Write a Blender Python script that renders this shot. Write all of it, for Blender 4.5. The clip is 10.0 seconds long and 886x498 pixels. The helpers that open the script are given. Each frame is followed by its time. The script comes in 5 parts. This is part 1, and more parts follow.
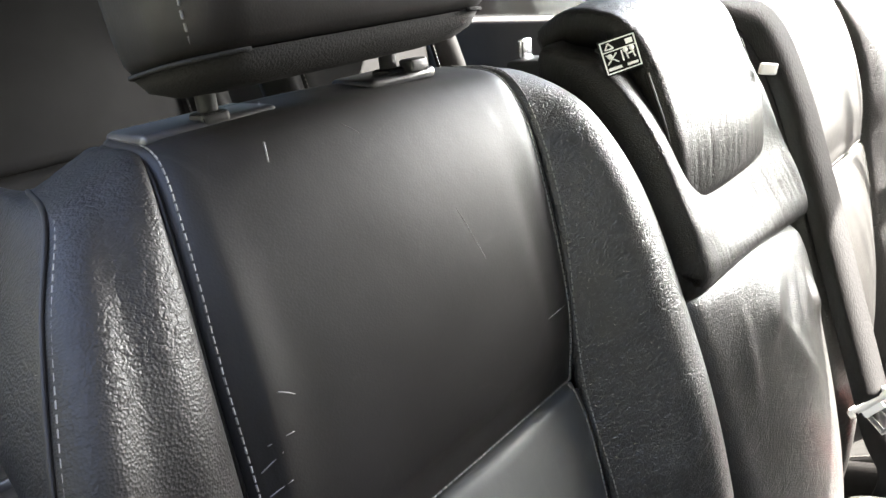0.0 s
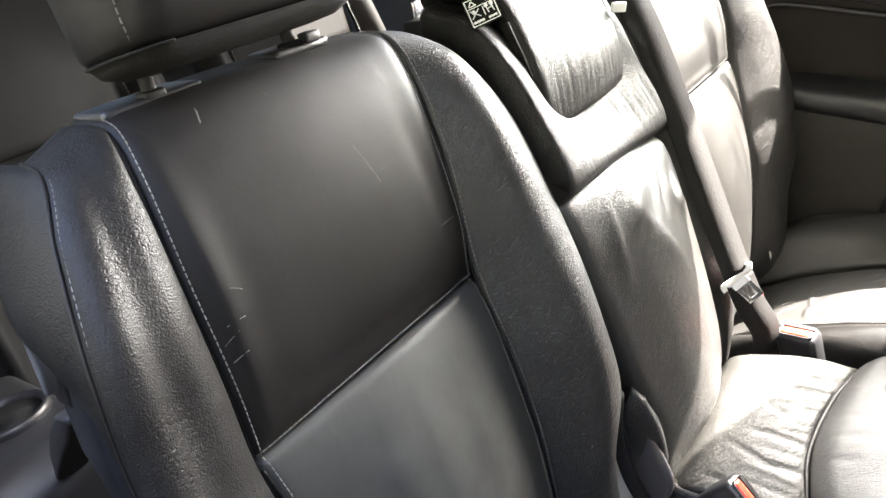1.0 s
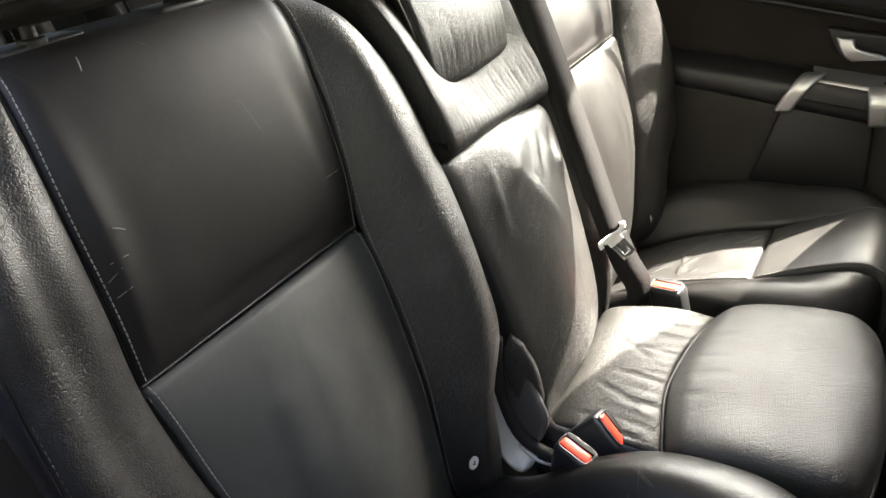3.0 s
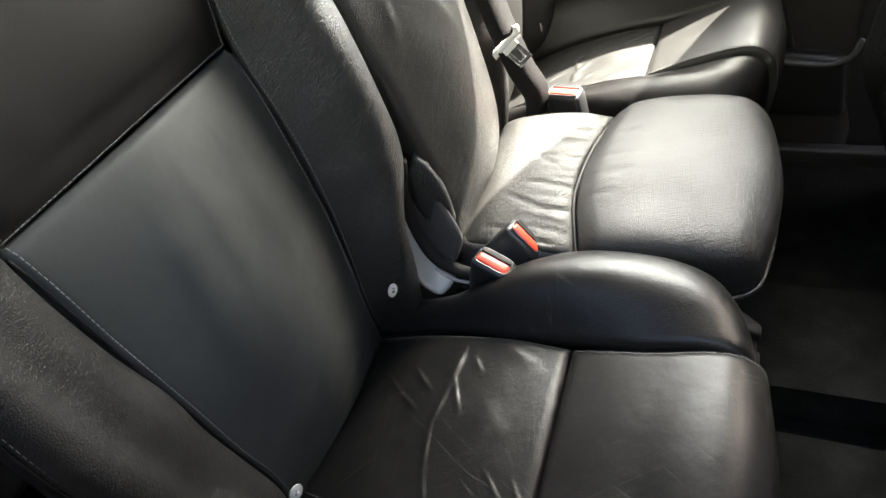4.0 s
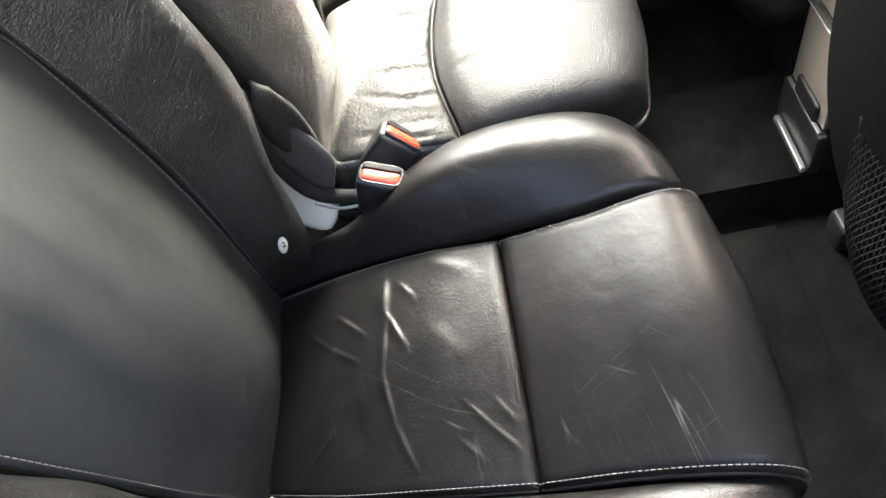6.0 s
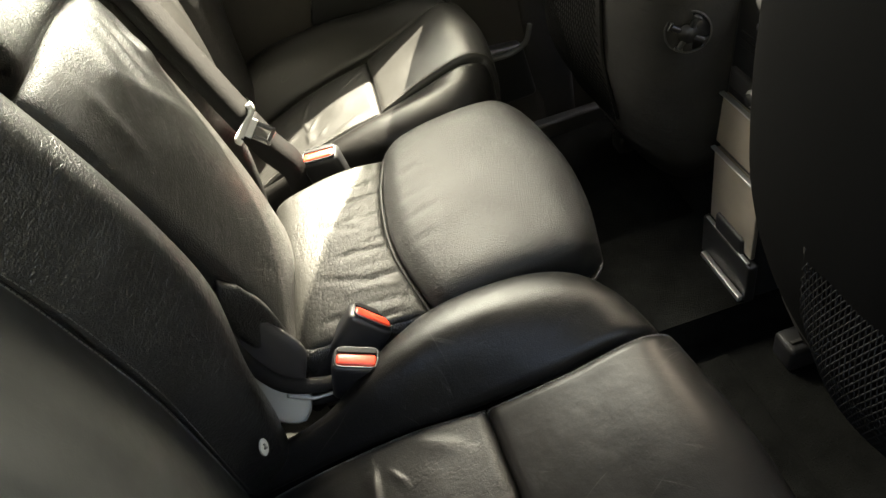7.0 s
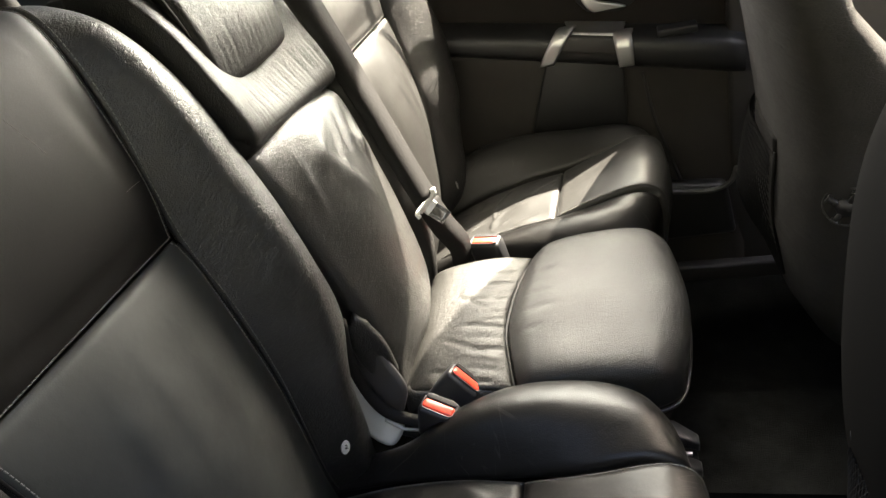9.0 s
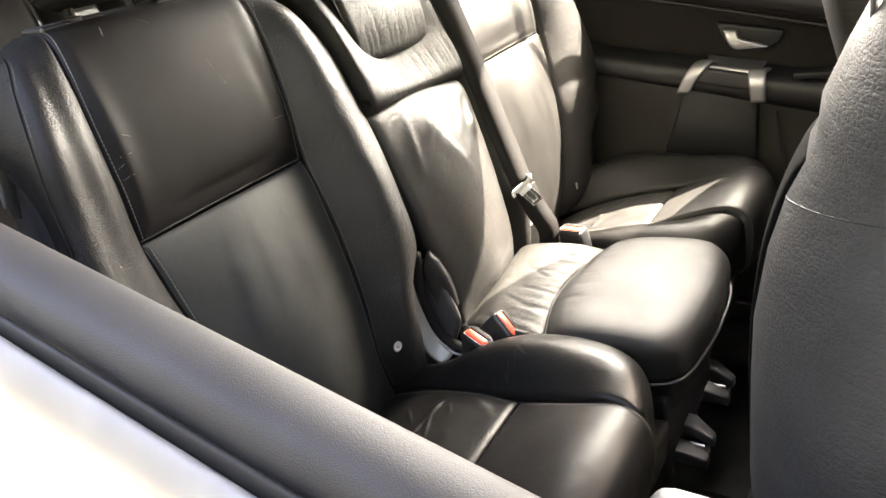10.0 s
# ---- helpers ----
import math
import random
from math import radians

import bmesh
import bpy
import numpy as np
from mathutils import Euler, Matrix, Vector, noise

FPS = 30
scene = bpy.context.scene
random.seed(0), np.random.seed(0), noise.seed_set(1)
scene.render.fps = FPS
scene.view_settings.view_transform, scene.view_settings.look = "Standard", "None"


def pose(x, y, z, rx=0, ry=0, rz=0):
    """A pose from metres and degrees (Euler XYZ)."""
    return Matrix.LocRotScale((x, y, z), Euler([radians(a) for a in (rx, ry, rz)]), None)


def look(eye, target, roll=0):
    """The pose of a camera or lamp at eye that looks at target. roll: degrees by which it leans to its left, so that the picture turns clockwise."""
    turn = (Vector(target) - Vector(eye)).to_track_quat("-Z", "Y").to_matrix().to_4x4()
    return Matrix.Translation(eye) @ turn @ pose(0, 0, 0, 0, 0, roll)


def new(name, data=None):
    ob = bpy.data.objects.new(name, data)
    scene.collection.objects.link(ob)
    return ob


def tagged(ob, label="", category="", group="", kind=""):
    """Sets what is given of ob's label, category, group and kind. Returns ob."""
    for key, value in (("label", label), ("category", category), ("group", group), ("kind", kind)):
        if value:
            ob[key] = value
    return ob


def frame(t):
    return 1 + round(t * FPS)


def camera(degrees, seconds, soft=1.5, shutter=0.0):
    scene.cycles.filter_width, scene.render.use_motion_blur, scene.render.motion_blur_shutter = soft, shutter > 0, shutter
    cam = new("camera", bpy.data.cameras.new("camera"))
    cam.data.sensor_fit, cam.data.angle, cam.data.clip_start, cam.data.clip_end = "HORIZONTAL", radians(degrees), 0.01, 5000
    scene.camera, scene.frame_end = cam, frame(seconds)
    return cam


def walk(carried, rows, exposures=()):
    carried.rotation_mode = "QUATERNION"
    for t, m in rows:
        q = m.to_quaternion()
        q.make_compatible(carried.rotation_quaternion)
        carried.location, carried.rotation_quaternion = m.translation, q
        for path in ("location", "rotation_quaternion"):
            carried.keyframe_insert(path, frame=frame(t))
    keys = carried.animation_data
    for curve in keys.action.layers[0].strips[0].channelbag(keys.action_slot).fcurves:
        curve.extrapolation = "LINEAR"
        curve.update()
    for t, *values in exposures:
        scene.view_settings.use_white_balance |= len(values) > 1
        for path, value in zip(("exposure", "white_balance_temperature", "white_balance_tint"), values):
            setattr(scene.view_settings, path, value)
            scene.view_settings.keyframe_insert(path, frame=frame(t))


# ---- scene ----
cam = camera(65.0, 10.0)
PATH = [
    (0, (0.246, -0.031, 1.103), (-1.08, 1.289, 0.397), -7.8),
    (0.5, (0.302, -0.09, 1.123), (-0.944, 1.23, 0.285), -10.9),
    (1, (0.375, -0.106, 1.116), (-0.854, 1.238, 0.288), -13.5),
    (1.5, (0.418, -0.095, 1.118), (-0.843, 1.232, 0.312), -13.7),
    (2, (0.443, -0.101, 1.129), (-0.785, 1.276, 0.356), -13.4),
    (2.2, (0.439, -0.101, 1.129), (-0.756, 1.307, 0.361), -12.8),
    (3.3, (0.442, -0.138, 1.094), (-0.515, 1.274, 0.049), -10.6),
    (3.5, (0.435, -0.135, 1.081), (-0.453, 1.257, -0.048), -11.2),
    (4, (0.411, -0.118, 1.052), (-0.312, 1.194, -0.274), -13.8),
    (4.5, (0.405, -0.112, 1.022), (-0.189, 1.066, -0.48), -18.0),
    (5, (0.39, -0.097, 1.011), (-0.108, 0.911, -0.643), -20.8),
    (5.2, (0.386, -0.093, 1.006), (-0.095, 0.889, -0.668), -21.3),
    (6.3, (0.289, -0.039, 1.014), (0.126, 1.216, -0.535), -20.5),
    (6.5, (0.285, -0.042, 1.016), (0.178, 1.291, -0.472), -19.7),
    (7, (0.258, -0.029, 1.029), (0.326, 1.425, -0.343), -16.7),
    (7.5, (0.238, -0.021, 1.049), (0.451, 1.512, -0.217), -14.2),
    (8, (0.254, -0.054, 1.068), (0.468, 1.545, -0.113), -14.9),
    (8.5, (0.309, -0.111, 1.086), (0.269, 1.536, -0.047), -14.7),
    (9, (0.439, -0.163, 1.092), (-0.13, 1.457, 0.066), -15.1),
    (9.5, (0.551, -0.238, 1.077), (-0.409, 1.251, 0.149), -15.6),
    (10, (0.729, -0.321, 1.08), (-0.375, 1.111, 0.225), -12.0),
]
walk(cam, [(t, look(eye, target, roll)) for t, eye, target, roll in PATH],
     [(0, 5.8, 6500, 11), (0.5, 5.95, 6550, 11), (1.5, 5.6, 6900, 13), (2.2, 5.27, 7050, 13), (3.5, 5.15, 6850, 8), (4.5, 5.75, 6700, 7), (5.0, 6.55, 6800, 10), (5.2, 6.6, 6800, 10), (6.3, 5.7, 6950, 6), (7.0, 4.8, 7750, 3), (9.0, 4.85, 7400, 9), (10, 5.5, 7500, 13)])

# ---- daylight ----
SUN_WAY = Vector((-0.309, -0.559, -0.766))
world = bpy.data.worlds.new("sky")
world.use_nodes = True
scene.world = world
wt = world.node_tree
sky = wt.nodes.new("ShaderNodeTexSky")
sky.sky_type, sky.sun_disc = "NISHITA", False
sky.sun_elevation, sky.sun_rotation = radians(50), radians(29)
sky.air_density, sky.dust_density, sky.ozone_density = 0.8, 4.0, 0.3
wt.nodes["Background"].inputs["Strength"].default_value = 0.12
wt.links.new(sky.outputs[0], wt.nodes["Background"].inputs["Color"])
sun_data = bpy.data.lights.new("sun", "SUN")
sun_data.energy, sun_data.angle, sun_data.color = 3.3, radians(0.5), (1.0, 0.96, 0.89)
sun = new("sun", sun_data)
sun.matrix_world = look((3, 4, 6), Vector((3, 4, 6)) + SUN_WAY)


def window_light(name, centre, way, wide, high, power):
    """Skylight that falls in through a window's opening."""
    data = bpy.data.lights.new(name, "AREA")
    data.shape, data.size, data.size_y, data.energy, data.color = "RECTANGLE", wide, high, power, (1.0, 0.98, 0.94)
    data.spread = radians(105)
    new(name, data).matrix_world = look(centre, Vector(centre) + Vector(way))


window_light("far_window_light", (0.13, 1.50, 1.20), (0, -1, -0.38), 0.86, 0.46, 1.3)


# ---- materials ----
def nodes_of(mat):
    return mat.node_tree.nodes, mat.node_tree.links


def base_mat(name, colour, rough=0.5, metal=0.0, spec=0.5):
    mat = bpy.data.materials.new(name)
    mat.use_nodes = True
    b = mat.node_tree.nodes["Principled BSDF"]
    b.inputs["Base Color"].default_value = (*colour, 1)
    b.inputs["Roughness"].default_value = rough
    b.inputs["Metallic"].default_value = metal
    b.inputs["Specular IOR Level"].default_value = spec
    return mat, b


def noise_tex(mat, scale, detail=4.0, stretch=(1, 1, 1), rough=0.5, turn=0.0):
    n, l = nodes_of(mat)
    co = n.new("ShaderNodeTexCoord")
    mp = n.new("ShaderNodeMapping")
    mp.inputs["Scale"].default_value = stretch
    if turn:
        # turned first, so that the stretch runs along the turned line
        spin = n.new("ShaderNodeVectorRotate")
        spin.rotation_type = "Z_AXIS"
        spin.inputs["Angle"].default_value = radians(turn)
        l.new(co.outputs["Object"], spin.inputs["Vector"])
        co = spin
    tx = n.new("ShaderNodeTexNoise")
    tx.inputs["Scale"].default_value = scale
    tx.inputs["Detail"].default_value = detail
    tx.inputs["Roughness"].default_value = rough
    l.new(co.outputs[0] if turn else co.outputs["Object"], mp.inputs[0])
    l.new(mp.outputs[0], tx.inputs["Vector"])
    return tx.outputs["Fac"]


def ramp(mat, fac, stops):
    n, l = nodes_of(mat)
    r = n.new("ShaderNodeValToRGB")
    els = r.color_ramp.elements
    while len(els) < len(stops):
        els.new(0.5)
    for e, (p, c) in zip(els, stops):
        e.position = p
        e.color = (*c, 1) if len(c) == 3 else (c[0], c[0], c[0], 1)
    l.new(fac, r.inputs[0])
    return r.outputs[0]


def bump(mat, b, height, strength, distance, prior=None):
    n, l = nodes_of(mat)
    k = n.new("ShaderNodeBump")
    k.inputs["Strength"].default_value = strength
    k.inputs["Distance"].default_value = distance
    l.new(height, k.inputs["Height"])
    if prior is not None:
        l.new(prior, k.inputs["Normal"])
    l.new(k.outputs[0], b.inputs["Normal"])
    return k.outputs[0]


def laid(mat, along, long):
    """Coordinates drawn out along a line, or level where none is given."""
    n, l = nodes_of(mat)
    co = n.new("ShaderNodeTexCoord")
    mp = n.new("ShaderNodeMapping")
    mp.vector_type = "TEXTURE"
    if along is None:
        mp.inputs["Scale"].default_value = (long, long, 1)
    else:
        mp.inputs["Rotation"].default_value = Vector(along).to_track_quat("X", "Z").to_euler()
        mp.inputs["Scale"].default_value = (long, 1, 1)
    l.new(co.outputs["Object"], mp.inputs[0])
    return mp.outputs[0]


def ripples(mat, scale, along, long):
    """Short wrinkles that lie along a line, as a height."""
    n, l = nodes_of(mat)
    tx = n.new("ShaderNodeTexNoise")
    tx.inputs["Scale"].default_value = scale
    tx.inputs["Detail"].default_value = 3.0
    tx.inputs["Roughness"].default_value = 0.55
    tx.inputs["Distortion"].default_value = 0.2
    l.new(laid(mat, along, long), tx.inputs["Vector"])
    return ramp(mat, tx.outputs["Fac"], [(0.30, (0.0,)), (0.48, (0.75,)), (0.70, (1.0,))])


def furrows(mat, scale, along, long):
    """A net of fine furrows between flat cells, longer along a line, as a height."""
    n, l = nodes_of(mat)
    where = laid(mat, along, long)
    wob = n.new("ShaderNodeTexNoise")
    wob.inputs["Scale"].default_value = scale * 1.3
    wob.inputs["Detail"].default_value = 2.0
    l.new(where, wob.inputs["Vector"])
    mix = n.new("ShaderNodeVectorMath")
    mix.operation = "MULTIPLY_ADD"
    l.new(wob.outputs["Color"], mix.inputs[0])
    mix.inputs[1].default_value = (0.7 / scale,) * 3
    l.new(where, mix.inputs[2])
    net = n.new("ShaderNodeTexVoronoi")
    net.feature = "DISTANCE_TO_EDGE"
    net.inputs["Scale"].default_value = scale
    l.new(mix.outputs[0], net.inputs["Vector"])
    return ramp(mat, net.outputs["Distance"], [(0.0, (0.0,)), (0.10, (0.65,)), (0.32, (1.0,))])


def maths(mat, kind, a, b):
    n, l = nodes_of(mat)
    m = n.new("ShaderNodeMath")
    m.operation = kind
    for k, v in ((0, a), (1, b)):
        if isinstance(v, (int, float)):
            m.inputs[k].default_value = v
        else:
            l.new(v, m.inputs[k])
    return m.outputs[0]


def leather(name, colour, rough, grain, crease, along=(0, 1, 0), long=4.0, spacing=0.005, spec=0.42, scratch=0.0, cover=0.45, folds=0.0):
    """Black hide: fine pebble, furrows along a line in patches, broad soft folds, dull or polished places, pale rubs."""
    mat, b = base_mat(name, colour, rough, 0.0, spec)
    n, l = nodes_of(mat)
    worn = noise_tex(mat, 7.0, 6.0, (1, 1, 1), 0.6)
    l.new(ramp(mat, worn, [(0.3, tuple(c * 0.78 for c in colour)), (0.7, tuple(c * 1.3 for c in colour))]), b.inputs["Base Color"])
    l.new(ramp(mat, noise_tex(mat, 15.0, 7.0, (1, 1, 1), 0.62), [(0.3, (rough - 0.07,)), (0.7, (rough + 0.09,))]), b.inputs["Roughness"])
    if scratch:
        # thin straight rub marks that cross one another, in patches
        total = None
        for turn, scale, width in ((35.0, 60.0, 0.010), (-28.0, 75.0, 0.010), (80.0, 65.0, 0.009)):
            hair = ramp(mat, noise_tex(mat, scale, 1.0, (0.05, 1.0, 0.18), 0.3, turn), [(0.5 - width, (0.0,)), (0.5, (1.0,)), (0.5 + width, (0.0,))])
            spot = ramp(mat, noise_tex(mat, 16.0, 4.0, (0.5, 1.0, 0.7), 0.65, turn + 5), [(0.55, (0.0,)), (0.70, (scratch * 0.5,))])
            both = maths(mat, "MULTIPLY", hair, spot)
            total = both if total is None else maths(mat, "MAXIMUM", total, both)
        rub = n.new("ShaderNodeMix")
        rub.data_type = "RGBA"
        rub.inputs[7].default_value = (0.095, 0.092, 0.086, 1)
        l.new(b.inputs["Base Color"].links[0].from_socket, rub.inputs[6])
        l.new(total, rub.inputs[0])
        l.new(rub.outputs[2], b.inputs["Base Color"])
    co = n.new("ShaderNodeTexCoord")
    cells = n.new("ShaderNodeTexVoronoi")
    cells.feature = "F1"
    cells.inputs["Scale"].default_value = 720.0
    l.new(co.outputs["Object"], cells.inputs["Vector"])
    out = bump(mat, b, cells.outputs["Distance"], grain, 0.0008)
    if folds:
        out = bump(mat, b, noise_tex(mat, 22.0, 3.0, (1, 1, 1), 0.5), folds, 0.006, out)
    if crease:
        place = ramp(mat, noise_tex(mat, 16.0, 3.0), [(cover - 0.10, (0.0,)), (cover + 0.10, (1.0,))])
        for k, deep, shape, drawn in ((1.0, 0.8, furrows, 1 + (long - 1) * 0.35), (0.4, 0.7, ripples, long)):
            low = maths(mat, "MULTIPLY", maths(mat, "SUBTRACT", 1.0, shape(mat, k / spacing, along, drawn)), place)
            out = bump(mat, b, maths(mat, "SUBTRACT", 1.0, low), crease * deep, 0.0008 / k ** 0.6, out)
    return mat


def plastic(name, colour, rough=0.5, grain=0.25):
    mat, b = base_mat(name, colour, rough)
    n, l = nodes_of(mat)
    l.new(ramp(mat, noise_tex(mat, 12.0, 5.0), [(0.3, tuple(c * 0.85 for c in colour)), (0.7, tuple(c * 1.2 for c in colour))]), b.inputs["Base Color"])
    bump(mat, b, noise_tex(mat, 900.0, 2.0), grain, 0.0004)
    return mat


def carpet(name, colour):
    mat, b = base_mat(name, colour, 0.95, 0, 0.04)
    n, l = nodes_of(mat)
    l.new(ramp(mat, noise_tex(mat, 9.0, 8.0, (1, 1, 1), 0.7), [(0.34, tuple(c * 0.5 for c in colour)), (0.58, tuple(c * 1.4 for c in colour)), (0.75, tuple(c * 2.6 for c in colour))]), b.inputs["Base Color"])
    bump(mat, b, noise_tex(mat, 420.0, 3.0), 0.8, 0.003)
    return mat


HIDE = (0.0115, 0.0112, 0.0106)
GRAIN = leather("grained_leather", HIDE, 0.40, 0.55, 0.52, (0.25, 0.9, 0.45), 6.0, 0.0034, 0.46, 0.12, 0.36, 0.16)
SHINY = leather("polished_grain", (0.0180, 0.0174, 0.0163), 0.38, 0.55, 0.32, (0.4, 0.7, 0.5), 3.0, 0.0034, 0.50, 0.10, 0.42, 0.18)
ROLLED = leather("ruched_leather", (0.0105, 0.0101, 0.0096), 0.42, 0.45, 0.36, (0.5, 0.15, 1), 7.0, 0.0030, 0.15, 0.0, 0.34, 0.04)
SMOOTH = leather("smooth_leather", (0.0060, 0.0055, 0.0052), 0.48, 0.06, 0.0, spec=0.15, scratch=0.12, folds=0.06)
CREASED = leather("creased_leather", (0.0072, 0.0069, 0.0068), 0.47, 0.34, 0.36, (0.3, 1, 0.35), 3.0, 0.0042, 0.13, 0.25, 0.46, 0.12)
VINYL = leather("matt_vinyl", (0.0085, 0.0083, 0.0081), 0.60, 0.06, 0.0, spec=0.14)
# the near cushion's two hides are darkened, its shade put into the colour
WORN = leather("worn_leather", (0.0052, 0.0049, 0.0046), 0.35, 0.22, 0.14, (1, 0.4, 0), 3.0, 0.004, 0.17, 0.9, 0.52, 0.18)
# lit copy of the hide for the far seat, sunlight in its colour
LITHIDE = leather("sunlit_leather", (0.0165, 0.0160, 0.0150), 0.42, 0.14, 0.08, (0.2, 1, 0.2), 3.0, 0.005, 0.34, 0.4, 0.55, 0.08)
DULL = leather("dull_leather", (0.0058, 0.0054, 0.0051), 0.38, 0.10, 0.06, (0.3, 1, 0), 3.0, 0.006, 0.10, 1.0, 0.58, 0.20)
# paler grey-green hide for the near back's lower panel
GREYGREEN = leather("grey_green_leather", (0.0275, 0.0283, 0.0265), 0.48, 0.06, 0.0, spec=0.22, scratch=0.15, folds=0.18)
CRACKED = leather("cracked_leather", (0.0115, 0.0112, 0.0103), 0.42, 0.16, 0.40, (0.35, 1, 0), 3.2, 0.0044, 0.19, 0.3, 0.38, 0.12)
RIPPLED = leather("rippled_leather", (0.030, 0.029, 0.0277), 0.64, 0.08, 0.48, None, 5.0, 0.0030, 0.08, 0.0, 0.30, 0.0)
BOOSTER = leather("polished_leather", HIDE, 0.44, 0.60, 0.30, (0.9, 0.5, 0), 4.0, 0.0030, 0.27, 0.1, 0.48, 0.02)
FABRIC, fb = base_mat("black_fabric", (0.0095, 0.0092, 0.0088), 0.95, 0, 0.08)
bump(FABRIC, fb, noise_tex(FABRIC, 700.0, 2.0), 0.7, 0.001)
# near-black, far darker than the front seats' leather
BACKBLACK, bb = base_mat("near_black_back", (0.0022, 0.0022, 0.0022), 0.95, 0, 0.02)
bump(BACKBLACK, bb, noise_tex(BACKBLACK, 900.0, 2.0), 0.4, 0.0006)
WEBBING, wb = base_mat("belt_webbing", (0.0078, 0.0072, 0.0070), 0.85, 0, 0.2)
bump(WEBBING, wb, noise_tex(WEBBING, 600.0, 1.0, (1, 1, 0.3)), 0.6, 0.0008)
THREAD, _ = base_mat("thread", (0.10, 0.097, 0.09), 0.8)
BLACK = plastic("black_plastic", (0.016, 0.016, 0.017), 0.42)
TRIM = plastic("dark_trim", (0.034, 0.032, 0.032), 0.5, 0.5)
SILLVINYL = plastic("sill_vinyl", (0.017, 0.0162, 0.0165), 0.62, 0.8)
SILLVINYL.node_tree.nodes["Principled BSDF"].inputs["Specular IOR Level"].default_value = 0.28
DOORSKIN = plastic("door_vinyl", (0.033, 0.029, 0.026), 0.55, 0.5)
DOORPAD = plastic("brown_door_cloth", (0.017, 0.0135, 0.0118), 0.7, 0.4)
DOORPAD.node_tree.nodes["Principled BSDF"].inputs["Specular IOR Level"].default_value = 0.2
GREYPL = plastic("grey_plastic", (0.11, 0.11, 0.11), 0.5)
LIGHTGREY = plastic("light_trim", (0.20, 0.19, 0.175), 0.7)
PALE, _ = base_mat("pale_gloss_plastic", (0.22, 0.22, 0.205), 0.3)
RED, _ = base_mat("red_plastic", (0.62, 0.045, 0.02), 0.35)
SILVER, _ = base_mat("satin_aluminium", (0.62, 0.62, 0.63), 0.38, 0.9)
CHROME, _ = base_mat("steel", (0.75, 0.75, 0.75), 0.2, 1.0)
PANEL = plastic("brushed_panel", (0.30, 0.26, 0.21), 0.42, 0.1)
WHITEPL, _ = base_mat("white_plastic", (0.75, 0.75, 0.74), 0.45)
TAGPL, _ = base_mat("dull_white_plastic", (0.30, 0.30, 0.28), 0.55)
PAINT, pb = base_mat("white_paint", (0.80, 0.80, 0.79), 0.25)
pb.inputs["Coat Weight"].default_value = 0.6
GLOSSBLACK, _ = base_mat("smooth_black_plastic", (0.012, 0.012, 0.013), 0.38)
SCUFF, _ = base_mat("scuffed_hide", (0.085, 0.083, 0.08), 0.6)
RUBBER = plastic("rubber", (0.008, 0.008, 0.008), 0.6, 0.1)
RUBBER.node_tree.nodes["Principled BSDF"].inputs["Specular IOR Level"].default_value = 0.2
FLOORCARPET = carpet("dark_carpet", (0.0084, 0.0086, 0.0080))
HEADLINER = carpet("headliner_cloth", (0.085, 0.08, 0.074))
GROUND = carpet("pale_ground", (0.32, 0.30, 0.27))
# dark surface of the added walls that hold back the sky
BLOCKER = carpet("blocker_surface", (0.07, 0.074, 0.062))
NETCORD, _ = base_mat("net_cord", (0.008, 0.008, 0.008), 0.85, 0, 0.1)
GLASS = bpy.data.materials.new("window_glass")
GLASS.use_nodes = True
gn, gl = nodes_of(GLASS)
gn.remove(gn["Principled BSDF"])
g_t, g_g, g_m, g_f = (gn.new("ShaderNodeBsdfTransparent"), gn.new("ShaderNodeBsdfGlossy"), gn.new("ShaderNodeMixShader"), gn.new("ShaderNodeFresnel"))
g_t.inputs[0].default_value = (0.86, 0.89, 0.87, 1)
g_g.inputs["Roughness"].default_value = 0.02
gl.new(g_f.outputs[0], g_m.inputs[0])
gl.new(g_t.outputs[0], g_m.inputs[1])
gl.new(g_g.outputs[0], g_m.inputs[2])
gl.new(g_m.outputs[0], gn["Material Output"].inputs[0])
TINTED = GLASS.copy()
TINTED.name = "tinted_glass"
TINTED.node_tree.nodes[g_t.name].inputs[0].default_value = (0.16, 0.17, 0.17, 1)


# ---- building helpers ----
def thing(name, base, label, category, group="", kind=""):
    return_ob = new(name)
    return_ob.location = base
    return_ob.empty_display_size = 0.05
    return tagged(return_ob, label, category, group, kind)


def part(name, bm, mat, parent=None, label="", smooth=True):
    me = bpy.data.meshes.new(name)
    bm.normal_update()
    bm.to_mesh(me)
    bm.free()
    me.materials.append(mat)
    if smooth:
        me.polygons.foreach_set("use_smooth", [True] * len(me.polygons))
    ob = new(name, me)
    if parent is not None:
        ob.parent = parent
        ob.matrix_parent_inverse = Matrix.Translation(-Vector(parent.location))
    return tagged(ob, label)


